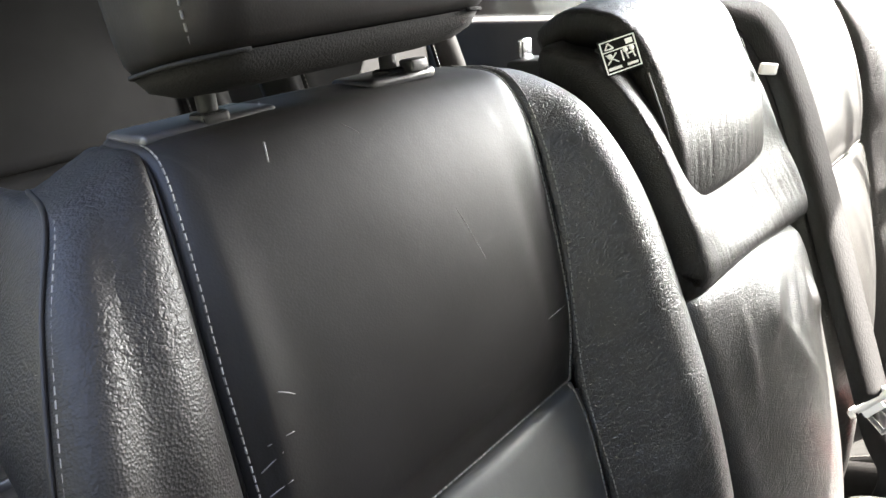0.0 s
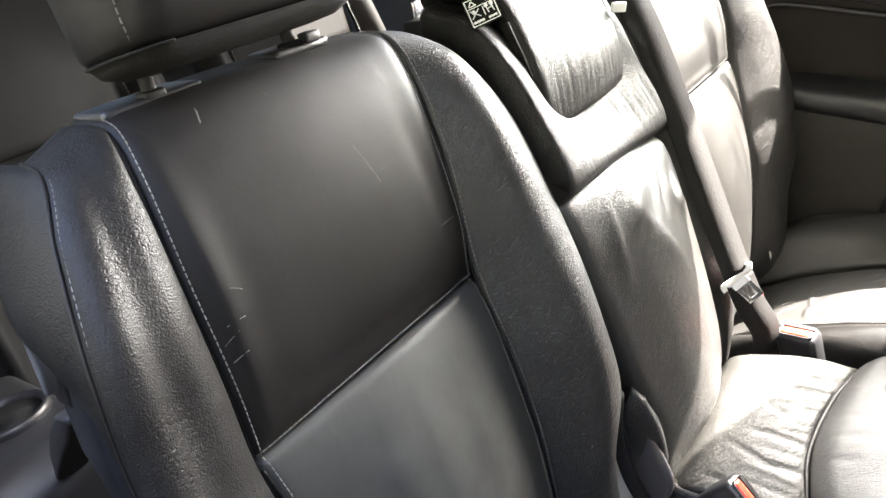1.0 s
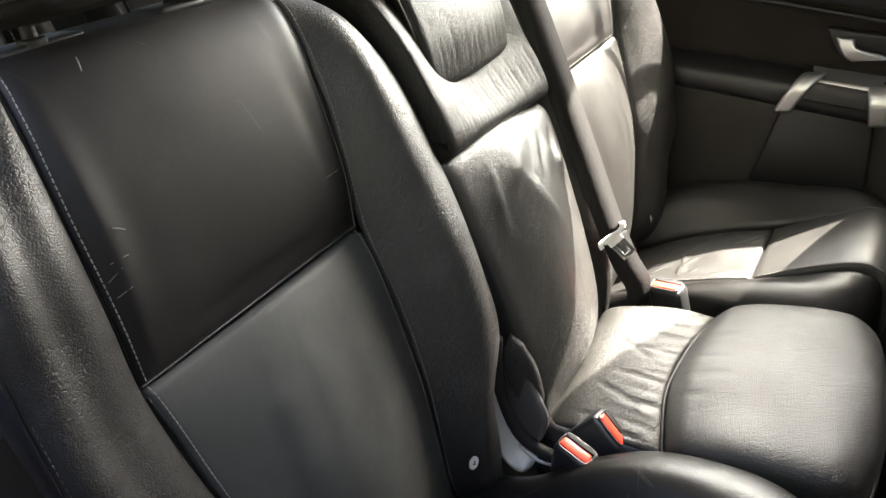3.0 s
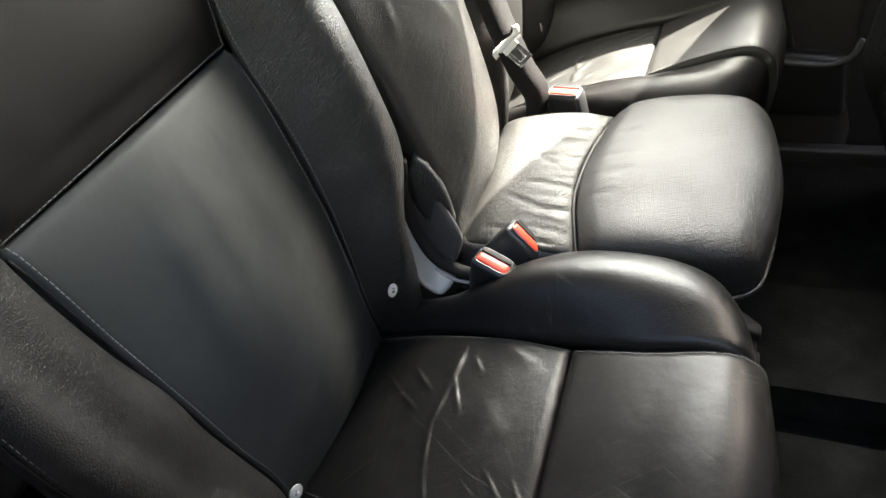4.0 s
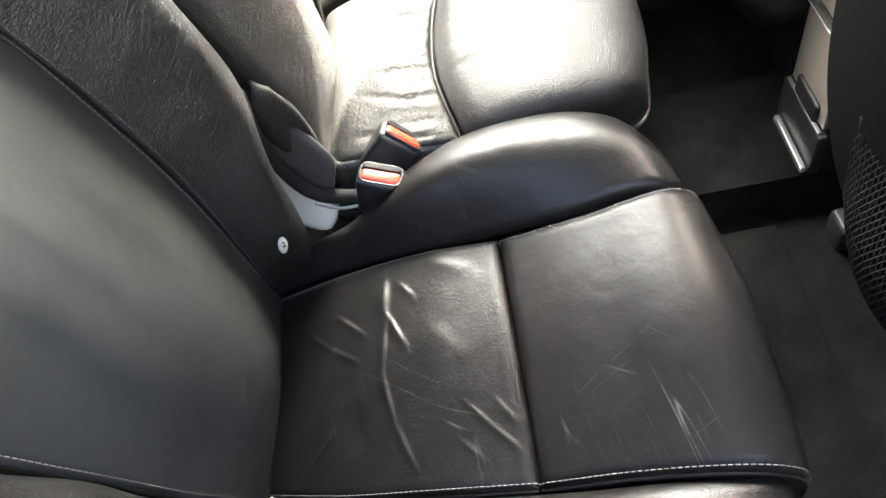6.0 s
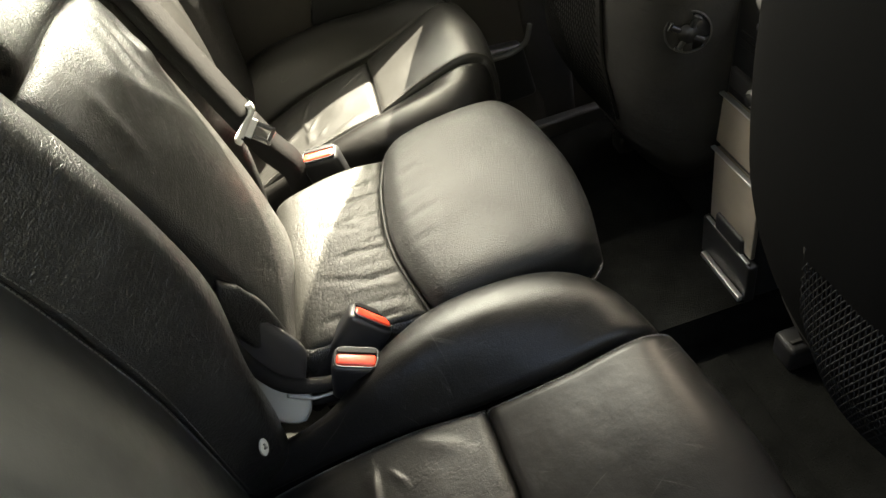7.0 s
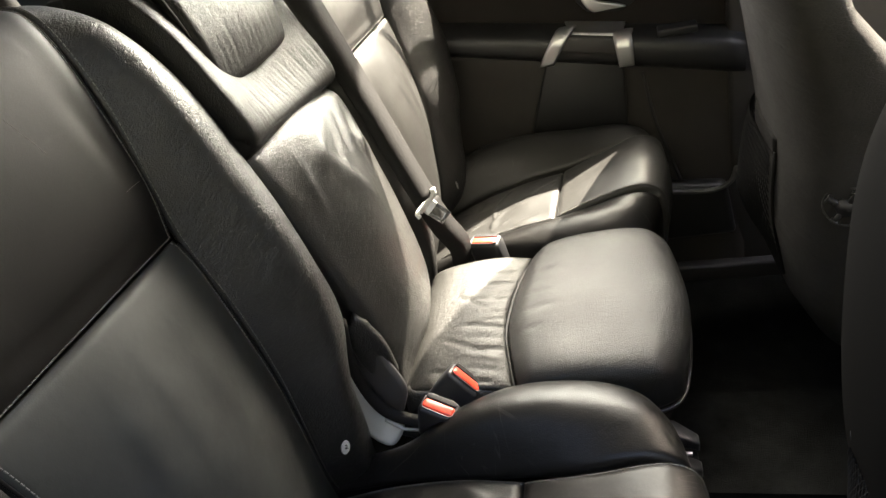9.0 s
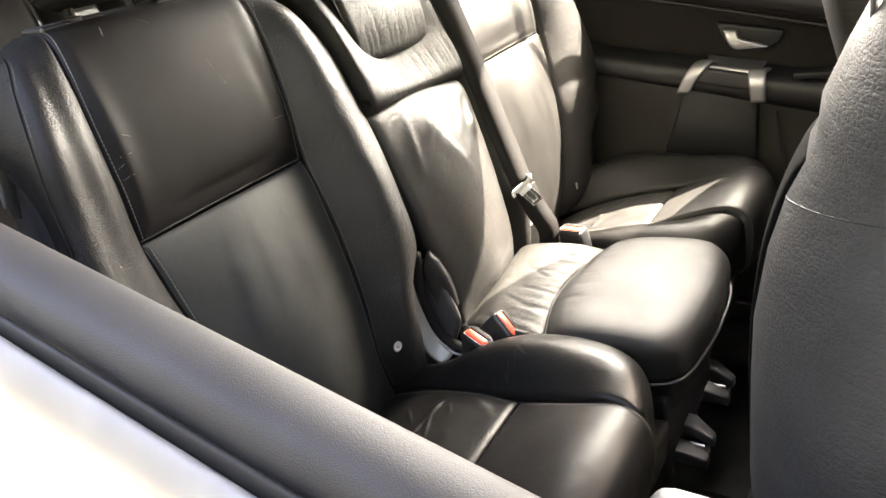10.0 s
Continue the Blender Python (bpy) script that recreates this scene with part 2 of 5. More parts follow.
def spline(points, n):
    """n points along a smooth curve through the given ones, at even steps of its parameter by length."""
    p = [np.array(q, float) for q in points]
    if len(p) == 2:
        return [p[0] + (p[1] - p[0]) * i / (n - 1) for i in range(n)]
    d = [0.0]
    for i in range(len(p) - 1):
        d.append(d[-1] + float(np.linalg.norm(p[i + 1] - p[i])) + 1e-9)
    out = []
    for k in range(n):
        s = d[-1] * k / (n - 1)
        i = min(max(j for j in range(len(d)) if d[j] <= s + 1e-9), len(p) - 2)
        u = (s - d[i]) / (d[i + 1] - d[i])
        h = d[i + 1] - d[i]

        def tangent(j):
            if j == 0:
                return (p[1] - p[0]) / (d[1] - d[0])
            if j == len(p) - 1:
                return (p[-1] - p[-2]) / (d[-1] - d[-2])
            return (p[j + 1] - p[j - 1]) / (d[j + 1] - d[j - 1])
        m0, m1 = tangent(i) * h, tangent(i + 1) * h
        out.append((2 * u**3 - 3 * u**2 + 1) * p[i] + (u**3 - 2 * u**2 + u) * m0 + (-2 * u**3 + 3 * u**2) * p[i + 1] + (u**3 - u**2) * m1)
    return out


def surface(net, nu, nv):
    rows = [spline(r, nu) for r in net]
    cols = [spline([rows[j][i] for j in range(len(rows))], nv) for i in range(nu)]
    return np.array([[cols[i][j] for i in range(nu)] for j in range(nv)])


def normals(g):
    du = np.gradient(g, axis=1)
    dv = np.gradient(g, axis=0)
    n = np.cross(du, dv)
    return n / (np.linalg.norm(n, axis=2, keepdims=True) + 1e-12)


LAST = {}


def pad(net, out, nu=28, nv=36, roll=0.007, edge=0.012, thick=0.03, puff=0.0, sides="lrbt", dents=(), folds=()):
    """A stuffed panel over a net of points: edges named in sides roll under into a seam, out is roughly the way it faces."""
    g = surface(net, nu, nv)
    n = normals(g)
    if float(np.mean(n @ np.array(out, float))) < 0:
        n = -n
    lu = np.mean(np.sum(np.linalg.norm(np.diff(g, axis=1), axis=2), axis=1))
    lv = np.mean(np.sum(np.linalg.norm(np.diff(g, axis=0), axis=2), axis=0))
    us, vs = np.linspace(0, 1, nu), np.linspace(0, 1, nv)
    # draw the outer rows towards the edges, so that the roll is smooth
    far = np.full((nv, nu), 9.0)
    for side, d in (("l", np.tile(us * lu, (nv, 1))), ("r", np.tile((1 - us) * lu, (nv, 1))),
                    ("b", np.tile((vs * lv)[:, None], (1, nu))), ("t", np.tile(((1 - vs) * lv)[:, None], (1, nu)))):
        if side in sides:
            far = np.minimum(far, d)
    k = np.clip(1 - far / edge, 0, 1)
    sink = roll * (1 - np.sqrt(1 - k**2 * 0.999))
    swell = puff * (1 - (2 * us[None, :] - 1) ** 2) * (1 - (2 * vs[:, None] - 1) ** 2)
    g = g + n * (swell - sink)[:, :, None]
    for c, r, depth in dents:
        d = np.linalg.norm(g - np.array(c, float), axis=2)
        g = g - n * (depth * np.exp(-(d / r) ** 2))[:, :, None]
    for a, b, w, hgt in folds:
        a, b = np.array(a, float), np.array(b, float)
        ab = b - a
        tt = np.clip(((g - a) @ ab) / (ab @ ab), 0, 1)
        off = g - (a + tt[:, :, None] * ab)
        high = np.sum(off * n, axis=2, keepdims=True)
        d = np.where(np.abs(high[:, :, 0]) < 0.04, np.linalg.norm(off - n * high, axis=2), 9.0)
        # one flank of a crease is steep, the other runs out softly
        steep = np.sum(np.cross(np.broadcast_to(ab, off.shape), off) * n, axis=2) > 0
        g = g + n * (hgt * np.exp(-(d / np.where(steep, w * 0.55, w * 1.5)) ** 2) * (0.25 + np.sin(np.pi * tt)))[:, :, None]
    LAST["g"], LAST["n"], LAST["lu"], LAST["lv"] = g, n, lu, lv
    bm = bmesh.new()
    top = [[bm.verts.new(g[j, i]) for i in range(nu)] for j in range(nv)]
    bk = g - n * thick
    low = [[bm.verts.new(bk[j, i]) for i in range(nu)] for j in range(nv)]
    for j in range(nv - 1):
        for i in range(nu - 1):
            bm.faces.new((top[j][i], top[j][i + 1], top[j + 1][i + 1], top[j + 1][i]))
            bm.faces.new((low[j][i], low[j + 1][i], low[j + 1][i + 1], low[j][i + 1]))
    for j in range(nv - 1):
        bm.faces.new((top[j][0], top[j + 1][0], low[j + 1][0], low[j][0]))
        bm.faces.new((top[j][-1], low[j][-1], low[j + 1][-1], top[j + 1][-1]))
    for i in range(nu - 1):
        bm.faces.new((top[0][i], low[0][i], low[0][i + 1], top[0][i + 1]))
        bm.faces.new((top[-1][i], top[-1][i + 1], low[-1][i + 1], low[-1][i]))
    bmesh.ops.recalc_face_normals(bm, faces=bm.faces[:])
    return bm


def along_edge(side, inset, lift):
    """Points on the panel that pad() made last, a little inside one of its edges."""
    g, n = LAST["g"], LAST["n"]
    cols = side in "lr"
    count = g.shape[1] if cols else g.shape[0]
    f = inset / (LAST["lu"] if cols else LAST["lv"]) * (count - 1)
    if side in "rt":
        f = count - 1 - f
    i = min(max(int(f), 0), count - 2)
    k = f - i
    line = (g[:, i] * (1 - k) + g[:, i + 1] * k) if cols else (g[i] * (1 - k) + g[i + 1] * k)
    way = (n[:, i] * (1 - k) + n[:, i + 1] * k) if cols else (n[i] * (1 - k) + n[i + 1] * k)
    return [tuple(p) for p in line + way * lift]


def edge_thread(side, parent, inset=0.0055, cut=(0, None)):
    pts = along_edge(side, inset, 0.0008)[cut[0]:cut[1]]
    return stitches(pts, parent, (0, 0, 0), 0.0052, 0.0036, 0.0006, 3 * len(pts))


def edge_welt(side, parent, lift=0.001, r=0.0017, cut=(0, None)):
    pts = along_edge(side, 0.0, lift)[cut[0]:cut[1]]
    return part("welt", tube(pts[::2], r, len(pts), 6), SMOOTH, parent)


def tube(points, r, n=40, sides=8, closed=False):
    pts = spline(points, n)
    bm = bmesh.new()
    rings = []
    for i, p in enumerate(pts):
        a = pts[max(i - 1, 0)]
        b = pts[min(i + 1, len(pts) - 1)]
        t = Vector(b - a).normalized()
        s = t.orthogonal().normalized() if not rings else (side - t * side.dot(t)).normalized()
        side = s
        up = t.cross(s)
        rings.append([bm.verts.new(Vector(p) + (s * math.cos(2 * math.pi * k / sides) + up * math.sin(2 * math.pi * k / sides)) * r) for k in range(sides)])
    for a, b in zip(rings, rings[1:]):
        for k in range(sides):
            bm.faces.new((a[k], a[(k + 1) % sides], b[(k + 1) % sides], b[k]))
    bm.faces.new(rings[0][::-1])
    bm.faces.new(rings[-1])
    return bm


def loft(rings, caps=True):
    """A skin over closed rings of equally many points."""
    bm = bmesh.new()
    vs = [[bm.verts.new(p) for p in r] for r in rings]
    m = len(vs[0])
    for a, b in zip(vs, vs[1:]):
        for k in range(m):
            bm.faces.new((a[k], a[(k + 1) % m], b[(k + 1) % m], b[k]))
    if caps:
        bm.faces.new(vs[0][::-1])
        bm.faces.new(vs[-1])
    bmesh.ops.recalc_face_normals(bm, faces=bm.faces[:])
    return bm


def box(lo, hi, bevel=0.004, seg=3, m=None):
    bm = bmesh.new()
    bmesh.ops.create_cube(bm, size=1)
    lo, hi = Vector(lo), Vector(hi)
    for v in bm.verts:
        v.co = Vector(((lo[k] + hi[k]) / 2 + v.co[k] * (hi[k] - lo[k]) for k in range(3)))
    if bevel:
        bmesh.ops.bevel(bm, geom=bm.edges[:] + bm.verts[:], offset=bevel, segments=seg, profile=0.5, affect="EDGES")
    if m is not None:
        bmesh.ops.transform(bm, matrix=m, verts=bm.verts[:])
    return bm


def disc(centre, way, r, depth, seg=32, bevel=0.001):
    bm = bmesh.new()
    bmesh.ops.create_cone(bm, cap_ends=True, segments=seg, radius1=r, radius2=r, depth=depth)
    if bevel:
        bmesh.ops.bevel(bm, geom=[e for e in bm.edges if len(e.link_faces) == 2 and any(len(f.verts) > 4 for f in e.link_faces)], offset=bevel, segments=2, affect="EDGES")
    m = Matrix.Translation(centre) @ Vector(way).to_track_quat("Z", "Y").to_matrix().to_4x4()
    bmesh.ops.transform(bm, matrix=m, verts=bm.verts[:])
    return bm


def prism(outline, a, b, axis="x"):
    """A plate with the given outline, from a to b along an axis."""
    def at(p, d):
        return {"x": (d, p[0], p[1]), "y": (p[0], d, p[1]), "z": (p[0], p[1], d)}[axis]
    return loft([[at(p, a) for p in outline], [at(p, b) for p in outline]])


def bevelled(bm, w, seg=3, angle=30):
    es = [e for e in bm.edges if len(e.link_faces) == 2 and e.calc_face_angle(0) > radians(angle)]
    bmesh.ops.bevel(bm, geom=es, offset=w, segments=seg, profile=0.5, affect="EDGES")
    return bm


def stitches(points, parent, lift=(0, 0, 0), gap=0.0056, length=0.0036, r=0.0006, n=120):
    pts = [Vector(p) + Vector(lift) for p in spline(points, n)]
    total = sum((b - a).length for a, b in zip(pts, pts[1:]))
    bm = bmesh.new()
    s, nxt = 0.0, 0.0
    for a, b in zip(pts, pts[1:]):
        seg = (b - a).length
        t = (b - a).normalized()
        while nxt < s + seg:
            c = a + t * (nxt - s)
            side = t.orthogonal().normalized() * r
            up = t.cross(side).normalized() * r
            e = [c - t * length / 2, c + t * length / 2]
            q = [[bm.verts.new(p + w) for w in (side, up, -side, -up)] for p in e]
            for k in range(4):
                bm.faces.new((q[0][k], q[0][(k + 1) % 4], q[1][(k + 1) % 4], q[1][k]))
            nxt += gap
        s += seg
    return part("stitching", bm, THREAD, parent, "pale grey thread stitching")


# ---- the car's shell ----
def plain(name, bm, mat, label, category, smooth=False):
    return tagged(part(name, bm, mat, None, label, smooth), label, category, "", "structure")


def sheet_floor():
    bm = bmesh.new()
    bmesh.ops.create_grid(bm, x_segments=1, y_segments=1, size=60)
    bmesh.ops.translate(bm, verts=bm.verts[:], vec=(0, 0, -0.55))
    return bm


plain("ground", sheet_floor(), GROUND, "pale dry ground outside the car", "ground")
# two unseen walls, added to block skylight and darken the interior
plain("blocker_beside", box((-9, -2.9, -0.55), (9, -2.7, 4.2), 0.0), BLOCKER, "added unseen wall that blocks skylight beside the car", "wall")
plain("blocker_ahead", box((4.4, -2.68, -0.55), (4.6, 9, 4.2), 0.0), BLOCKER, "added unseen wall that blocks skylight ahead of the car", "wall")
# floor pan with a tunnel down the middle
plain("floor", prism([(-0.30, -0.12), (1.52, -0.12), (1.52, -0.02), (0.90, -0.02), (0.885, 0.045), (0.65, 0.045), (0.635, -0.02), (-0.30, -0.02)], -1.6, 2.1), FLOORCARPET,
      "dark worn carpet on the car floor", "floor")
plain("ceiling", box((-1.7, -0.02, 1.54), (1.30, 1.34, 1.58), 0.01), HEADLINER, "dark grey cloth headlining of the car roof", "ceiling")
SLOPE = -0.26


def belt_z(x):
    return 0.935 + SLOPE * x


def side_rail(name, y, s, label):
    """Roof rail with the pillars round the rear door's window; s is 1 on the far side."""
    t = thing(name, (0.2, y, 0.9), label, "car body", "", "structure")
    yt = y - s * 0.17
    part("roof_rail", tube([(2.1, yt + s * 0.06, 0.78), (1.75, yt + s * 0.03, 1.15), (1.3, yt, 1.46), (0.3, yt, 1.51), (-0.9, yt + s * 0.01, 1.50), (-1.7, yt + s * 0.02, 1.42)], 0.045, 40, 10), LIGHTGREY, t)
    for nm, x0, w, lean in (("b_pillar", 0.562 if s > 0 else 0.90, 0.32 if s > 0 else 0.12, -0.06), ("c_pillar", -0.46, 0.12, -0.06)):
        part(nm, bevelled(loft([[(x0, y - s * 0.02, belt_z(x0) - 0.02), (x0 + w, y - s * 0.02, belt_z(x0) - 0.02), (x0 + w, y + s * 0.05, belt_z(x0) - 0.02), (x0, y + s * 0.05, belt_z(x0) - 0.02)],
              [(x0 + lean, yt - s * 0.02, 1.50), (x0 + w + lean, yt - s * 0.02, 1.50), (x0 + w + lean, yt + s * 0.05, 1.50), (x0 + lean, yt + s * 0.05, 1.50)]]), 0.012), LIGHTGREY, t)
    part("door_post", bevelled(prism([(0.63, -0.12), (0.63, 0.80), (0.74, 0.80), (0.74, -0.12)], y - s * 0.045, y + s * 0.05, "y"), 0.012), TRIM, t)
    part("d_pillar", bevelled(prism([(-1.30, 0.5), (-1.72, 0.5), (-1.72, 1.5), (-1.42, 1.5)], y - s * 0.10, y, "y"), 0.01), LIGHTGREY, t)
    part("side_panel", bevelled(prism([(-0.34, -0.12), (-0.34, 0.98), (-1.72, 1.05), (-1.72, -0.12)], y - s * 0.06, y + s * 0.03, "y"), 0.01), TRIM, t)
    part("front_side", bevelled(prism([(0.72, -0.12), (0.72, 0.74), (1.9, 0.80), (2.1, -0.12)], y - s * 0.03, y + s * 0.05, "y"), 0.01), DOORSKIN, t)
    return t


side_rail("wall_far", 1.41, 1, "dark lower trim and pale pillars of the car side")
side_rail("wall_near", -0.10, -1, "dark lower trim and pale pillars of the open-window side")
front_end = thing("wall_front", (2.0, 0.65, 0.4), "dark dashboard below the windscreen", "dashboard", "", "structure")
part("dashboard", bevelled(prism([(1.5, 0.2), (1.45, 0.62), (1.75, 0.72), (2.1, 0.70), (2.1, -0.12), (1.9, -0.12)], -0.1, 1.41, "y"), 0.04), BLACK, front_end)
plain("wall_back", box((-1.76, -0.1, -0.12), (-1.72, 1.41, 0.95), 0.0), TRIM, "dark trim of the closed tailgate", "tailgate")


# ---- far rear door ----
def far_door():
    d = thing("door_1", (0.2, 1.40, -0.05), "black vinyl car door with armrest and silver grab handle", "car door", "", "structure")
    # upper skin, from the sill down to the armrest
    xs = [-0.36, 0.0, 0.3, 0.66]
    part("upper_panel", pad([[(x, 1.395, belt_z(x) - 0.06) for x in xs], [(x, 1.405, belt_z(x) - 0.13) for x in xs], [(x, 1.40, 0.70 - 0.18 * x) for x in xs]], (0, -1, 0), 30, 20, 0.006, 0.012, 0.03, 0, "t"), DOORPAD, d, "dark brown padded upper panel")
    part("sill", pad([[(x, 1.455, belt_z(x) - 0.005) for x in xs], [(x, 1.42, belt_z(x) + 0.006) for x in xs], [(x, 1.375, belt_z(x) - 0.012) for x in xs], [(x, 1.365, belt_z(x) - 0.04) for x in xs], [(x, 1.385, belt_z(x) - 0.068) for x in xs]],
         (0, -1, 1), 30, 24, 0.003, 0.01, 0.02, 0, "t"), TRIM, d)
    part("armrest", pad([[(x, 1.40, 0.716 - 0.18 * x) for x in xs], [(x, 1.36, 0.709 - 0.18 * x) for x in xs], [(x, 1.335, 0.694 - 0.18 * x) for x in xs], [(x, 1.333, 0.664 - 0.21 * x) for x in xs], [(x, 1.36, 0.650 - 0.22 * x) for x in xs], [(x, 1.39, 0.645 - 0.22 * x) for x in xs]],
         (0, -1, 0), 30, 30, 0.002, 0.01, 0.02), BLACK, d)
    xs2 = [-0.2, 0.1, 0.35, 0.66]
    part("lower_panel", pad([[(x, 1.375, 0.655 - 0.22 * x) for x in xs2], [(x, 1.38, 0.5) for x in xs2], [(x, 1.37, 0.33) for x in xs2], [(x, 1.36, 0.0) for x in xs2]], (0, -1, 0), 30, 30, 0.003, 0.01, 0.03), DOORSKIN, d)
    part("outer_skin", box((-0.40, 1.43, -0.12), (0.72, 1.46, 0.72), 0.01), PAINT, d, "white painted steel")
    part("door_pocket", bevelled(prism([(0.255, 0.60), (0.20, 0.44), (0.175, 0.30), (0.43, 0.27), (0.415, 0.42), (0.418, 0.57)], 1.352, 1.372, "y"), 0.006), BLACK, d, "matt black moulded pocket")
    part("panel_line", tube([(0.02, 1.392, 0.70), (-0.018, 1.394, 0.76), (-0.022, 1.392, 0.815), (-0.012, 1.391, 0.836), (0.012, 1.391, 0.841), (0.133, 1.391, 0.814), (0.303, 1.391, 0.774), (0.60, 1.391, 0.70)], 0.005, 80, 8), BLACK, d, "raised border of the door panel")
    part("pocket_lip", tube([(0.455, 1.352, 0.54), (0.475, 1.35, 0.42), (0.52, 1.35, 0.27)], 0.004, 20), TRIM, d)
    part("lower_bin", bevelled(prism([(0.12, 0.30), (0.62, 0.255), (0.64, 0.12), (0.10, 0.10)], 1.33, 1.37, "y"), 0.012), BLACK, d)
    part("bin_edge", tube([(0.42, 1.327, 0.262), (0.58, 1.327, 0.245), (0.625, 1.327, 0.262), (0.64, 1.327, 0.30)], 0.006, 24), GREYPL, d, "grey plastic edge strip")
    # grab handle: a bar on two aluminium brackets
    for x0, z0, lean in ((0.303, 0.662, -0.045), (0.420, 0.636, 0.004)):
        part("bracket", pad([[(x0 + dx * 0.019 + 0.004, 1.374, z0 - 0.001) for dx in (-1, 1)], [(x0 + dx * 0.019, 1.331, z0 + 0.004) for dx in (-1, 1)], [(x0 + dx * 0.018 + lean * 0.4, 1.313, z0 - 0.020) for dx in (-1, 1)], [(x0 + dx * 0.016 + lean, 1.316, z0 - 0.066) for dx in (-1, 1)]],
             (0, -1, 0.3), 8, 24, 0.002, 0.004, 0.006), SILVER, d, "satin aluminium bracket")
    part("grab_bar", bevelled(loft([[(x, yy, zz - 0.2 * (x - 0.30)) for yy, zz in ((1.324, 0.655), (1.320, 0.618), (1.345, 0.614), (1.35, 0.655))] for x in (0.29, 0.36, 0.43)]), 0.007), TRIM, d)
    part("grab_cup", pad([[(x, y, 0.709 - 0.18 * x + (1.36 - y) * -0.1 + up) for x in (0.302, 0.33, 0.37, 0.41, 0.428)] for y, up in ((1.331, -0.004), (1.338, 0.006), (1.350, 0.004), (1.366, 0.003), (1.384, 0.005), (1.394, 0.009), (1.397, 0.010))], (0, -0.5, 1), 24, 24, 0.004, 0.010, 0.004), SILVER, d, "satin metal tray behind the grab bar")
    # inner door handle in its dark bezel
    bez = part("handle_bezel", bevelled(prism([(0.318, 0.742), (0.465, 0.712), (0.456, 0.686), (0.42, 0.668), (0.352, 0.677), (0.332, 0.70)], 1.386, 1.405, "y"), 0.006), BLACK, d)
    part("lever", pad([[(0.336, 1.380, 0.725), (0.366, 1.376, 0.721)], [(0.344, 1.374, 0.704), (0.372, 1.372, 0.704)], [(0.354, 1.372, 0.688), (0.40, 1.372, 0.692)], [(0.366, 1.374, 0.678), (0.432, 1.378, 0.678)]], (0, -1, 0), 10, 20, 0.002, 0.004, 0.008), SILVER, bez, "silver lever")
    part("switch_panel", bevelled(box((0.49, 1.340, 0.612), (0.57, 1.380, 0.628), 0.004), 0.001), BLACK, d)
    part("lock_knob", tube([(0.04, 1.43, belt_z(0.04) - 0.01), (0.04, 1.43, belt_z(0.04) + 0.02)], 0.004, 6), BLACK, d)
    part("lock_cap", disc((0.04, 1.43, belt_z(0.04) + 0.022), (0, 0, 1), 0.007, 0.006), BLACK, d)
    return d


far_door()
win = thing("window_1", (0.2, 1.44, 0.9), "closed side window with a dark divider bar", "car window", "", "structure")
glass = part("pane", loft([[(-0.40, 1.442, belt_z(-0.40)), (0.60, 1.442, belt_z(0.60)), (0.60, 1.446, belt_z(0.60)), (-0.40, 1.446, belt_z(-0.40))],
                           [(-0.46, 1.252, 1.48), (0.62, 1.252, 1.48), (0.62, 1.256, 1.48), (-0.46, 1.256, 1.48)]]), GLASS, win, "clear tempered glass", False)
glass.visible_shadow = False
part("divider", tube([(0.155, 1.435, belt_z(0.155)), (0.10, 1.25, 1.48)], 0.009, 4), BLACK, win, "black window divider")
part("seal", tube([(-0.40, 1.435, belt_z(-0.40)), (0.60, 1.435, belt_z(0.60))], 0.007, 4), RUBBER, win)


def tinted(name, corners, label):
    w = thing(name, corners[0], label, "car window", "", "structure")
    bm = bmesh.new()
    n = (Vector(corners[1]) - Vector(corners[0])).cross(Vector(corners[2]) - Vector(corners[0])).normalized() * 0.004
    a = [bm.verts.new(c) for c in corners]
    b = [bm.verts.new(Vector(c) + n) for c in corners]
    bm.faces.new(a)
    bm.faces.new(b[::-1])
    for k in range(4):
        bm.faces.new((a[k], b[k], b[(k + 1) % 4], a[(k + 1) % 4]))
    bmesh.ops.recalc_face_normals(bm, faces=bm.faces[:])
    p = part("pane", bm, TINTED, w, "dark tinted glass", False)
    p.visible_shadow = False


tinted("window_2", [(-0.46, 1.43, 0.97), (-1.72, 1.43, 1.03), (-1.72, 1.27, 1.46), (-0.50, 1.25, 1.50)], "dark tinted quarter window")
tinted("window_3", [(-0.46, -0.11, 0.97), (-1.72, -0.11, 1.03), (-1.72, 0.05, 1.46), (-0.50, 0.06, 1.50)], "dark tinted quarter window")
tinted("window_4", [(-1.74, -0.1, 0.93), (-1.74, 1.41, 0.93), (-1.70, 1.30, 1.56), (-1.70, 0.0, 1.56)], "dark tinted tailgate window")


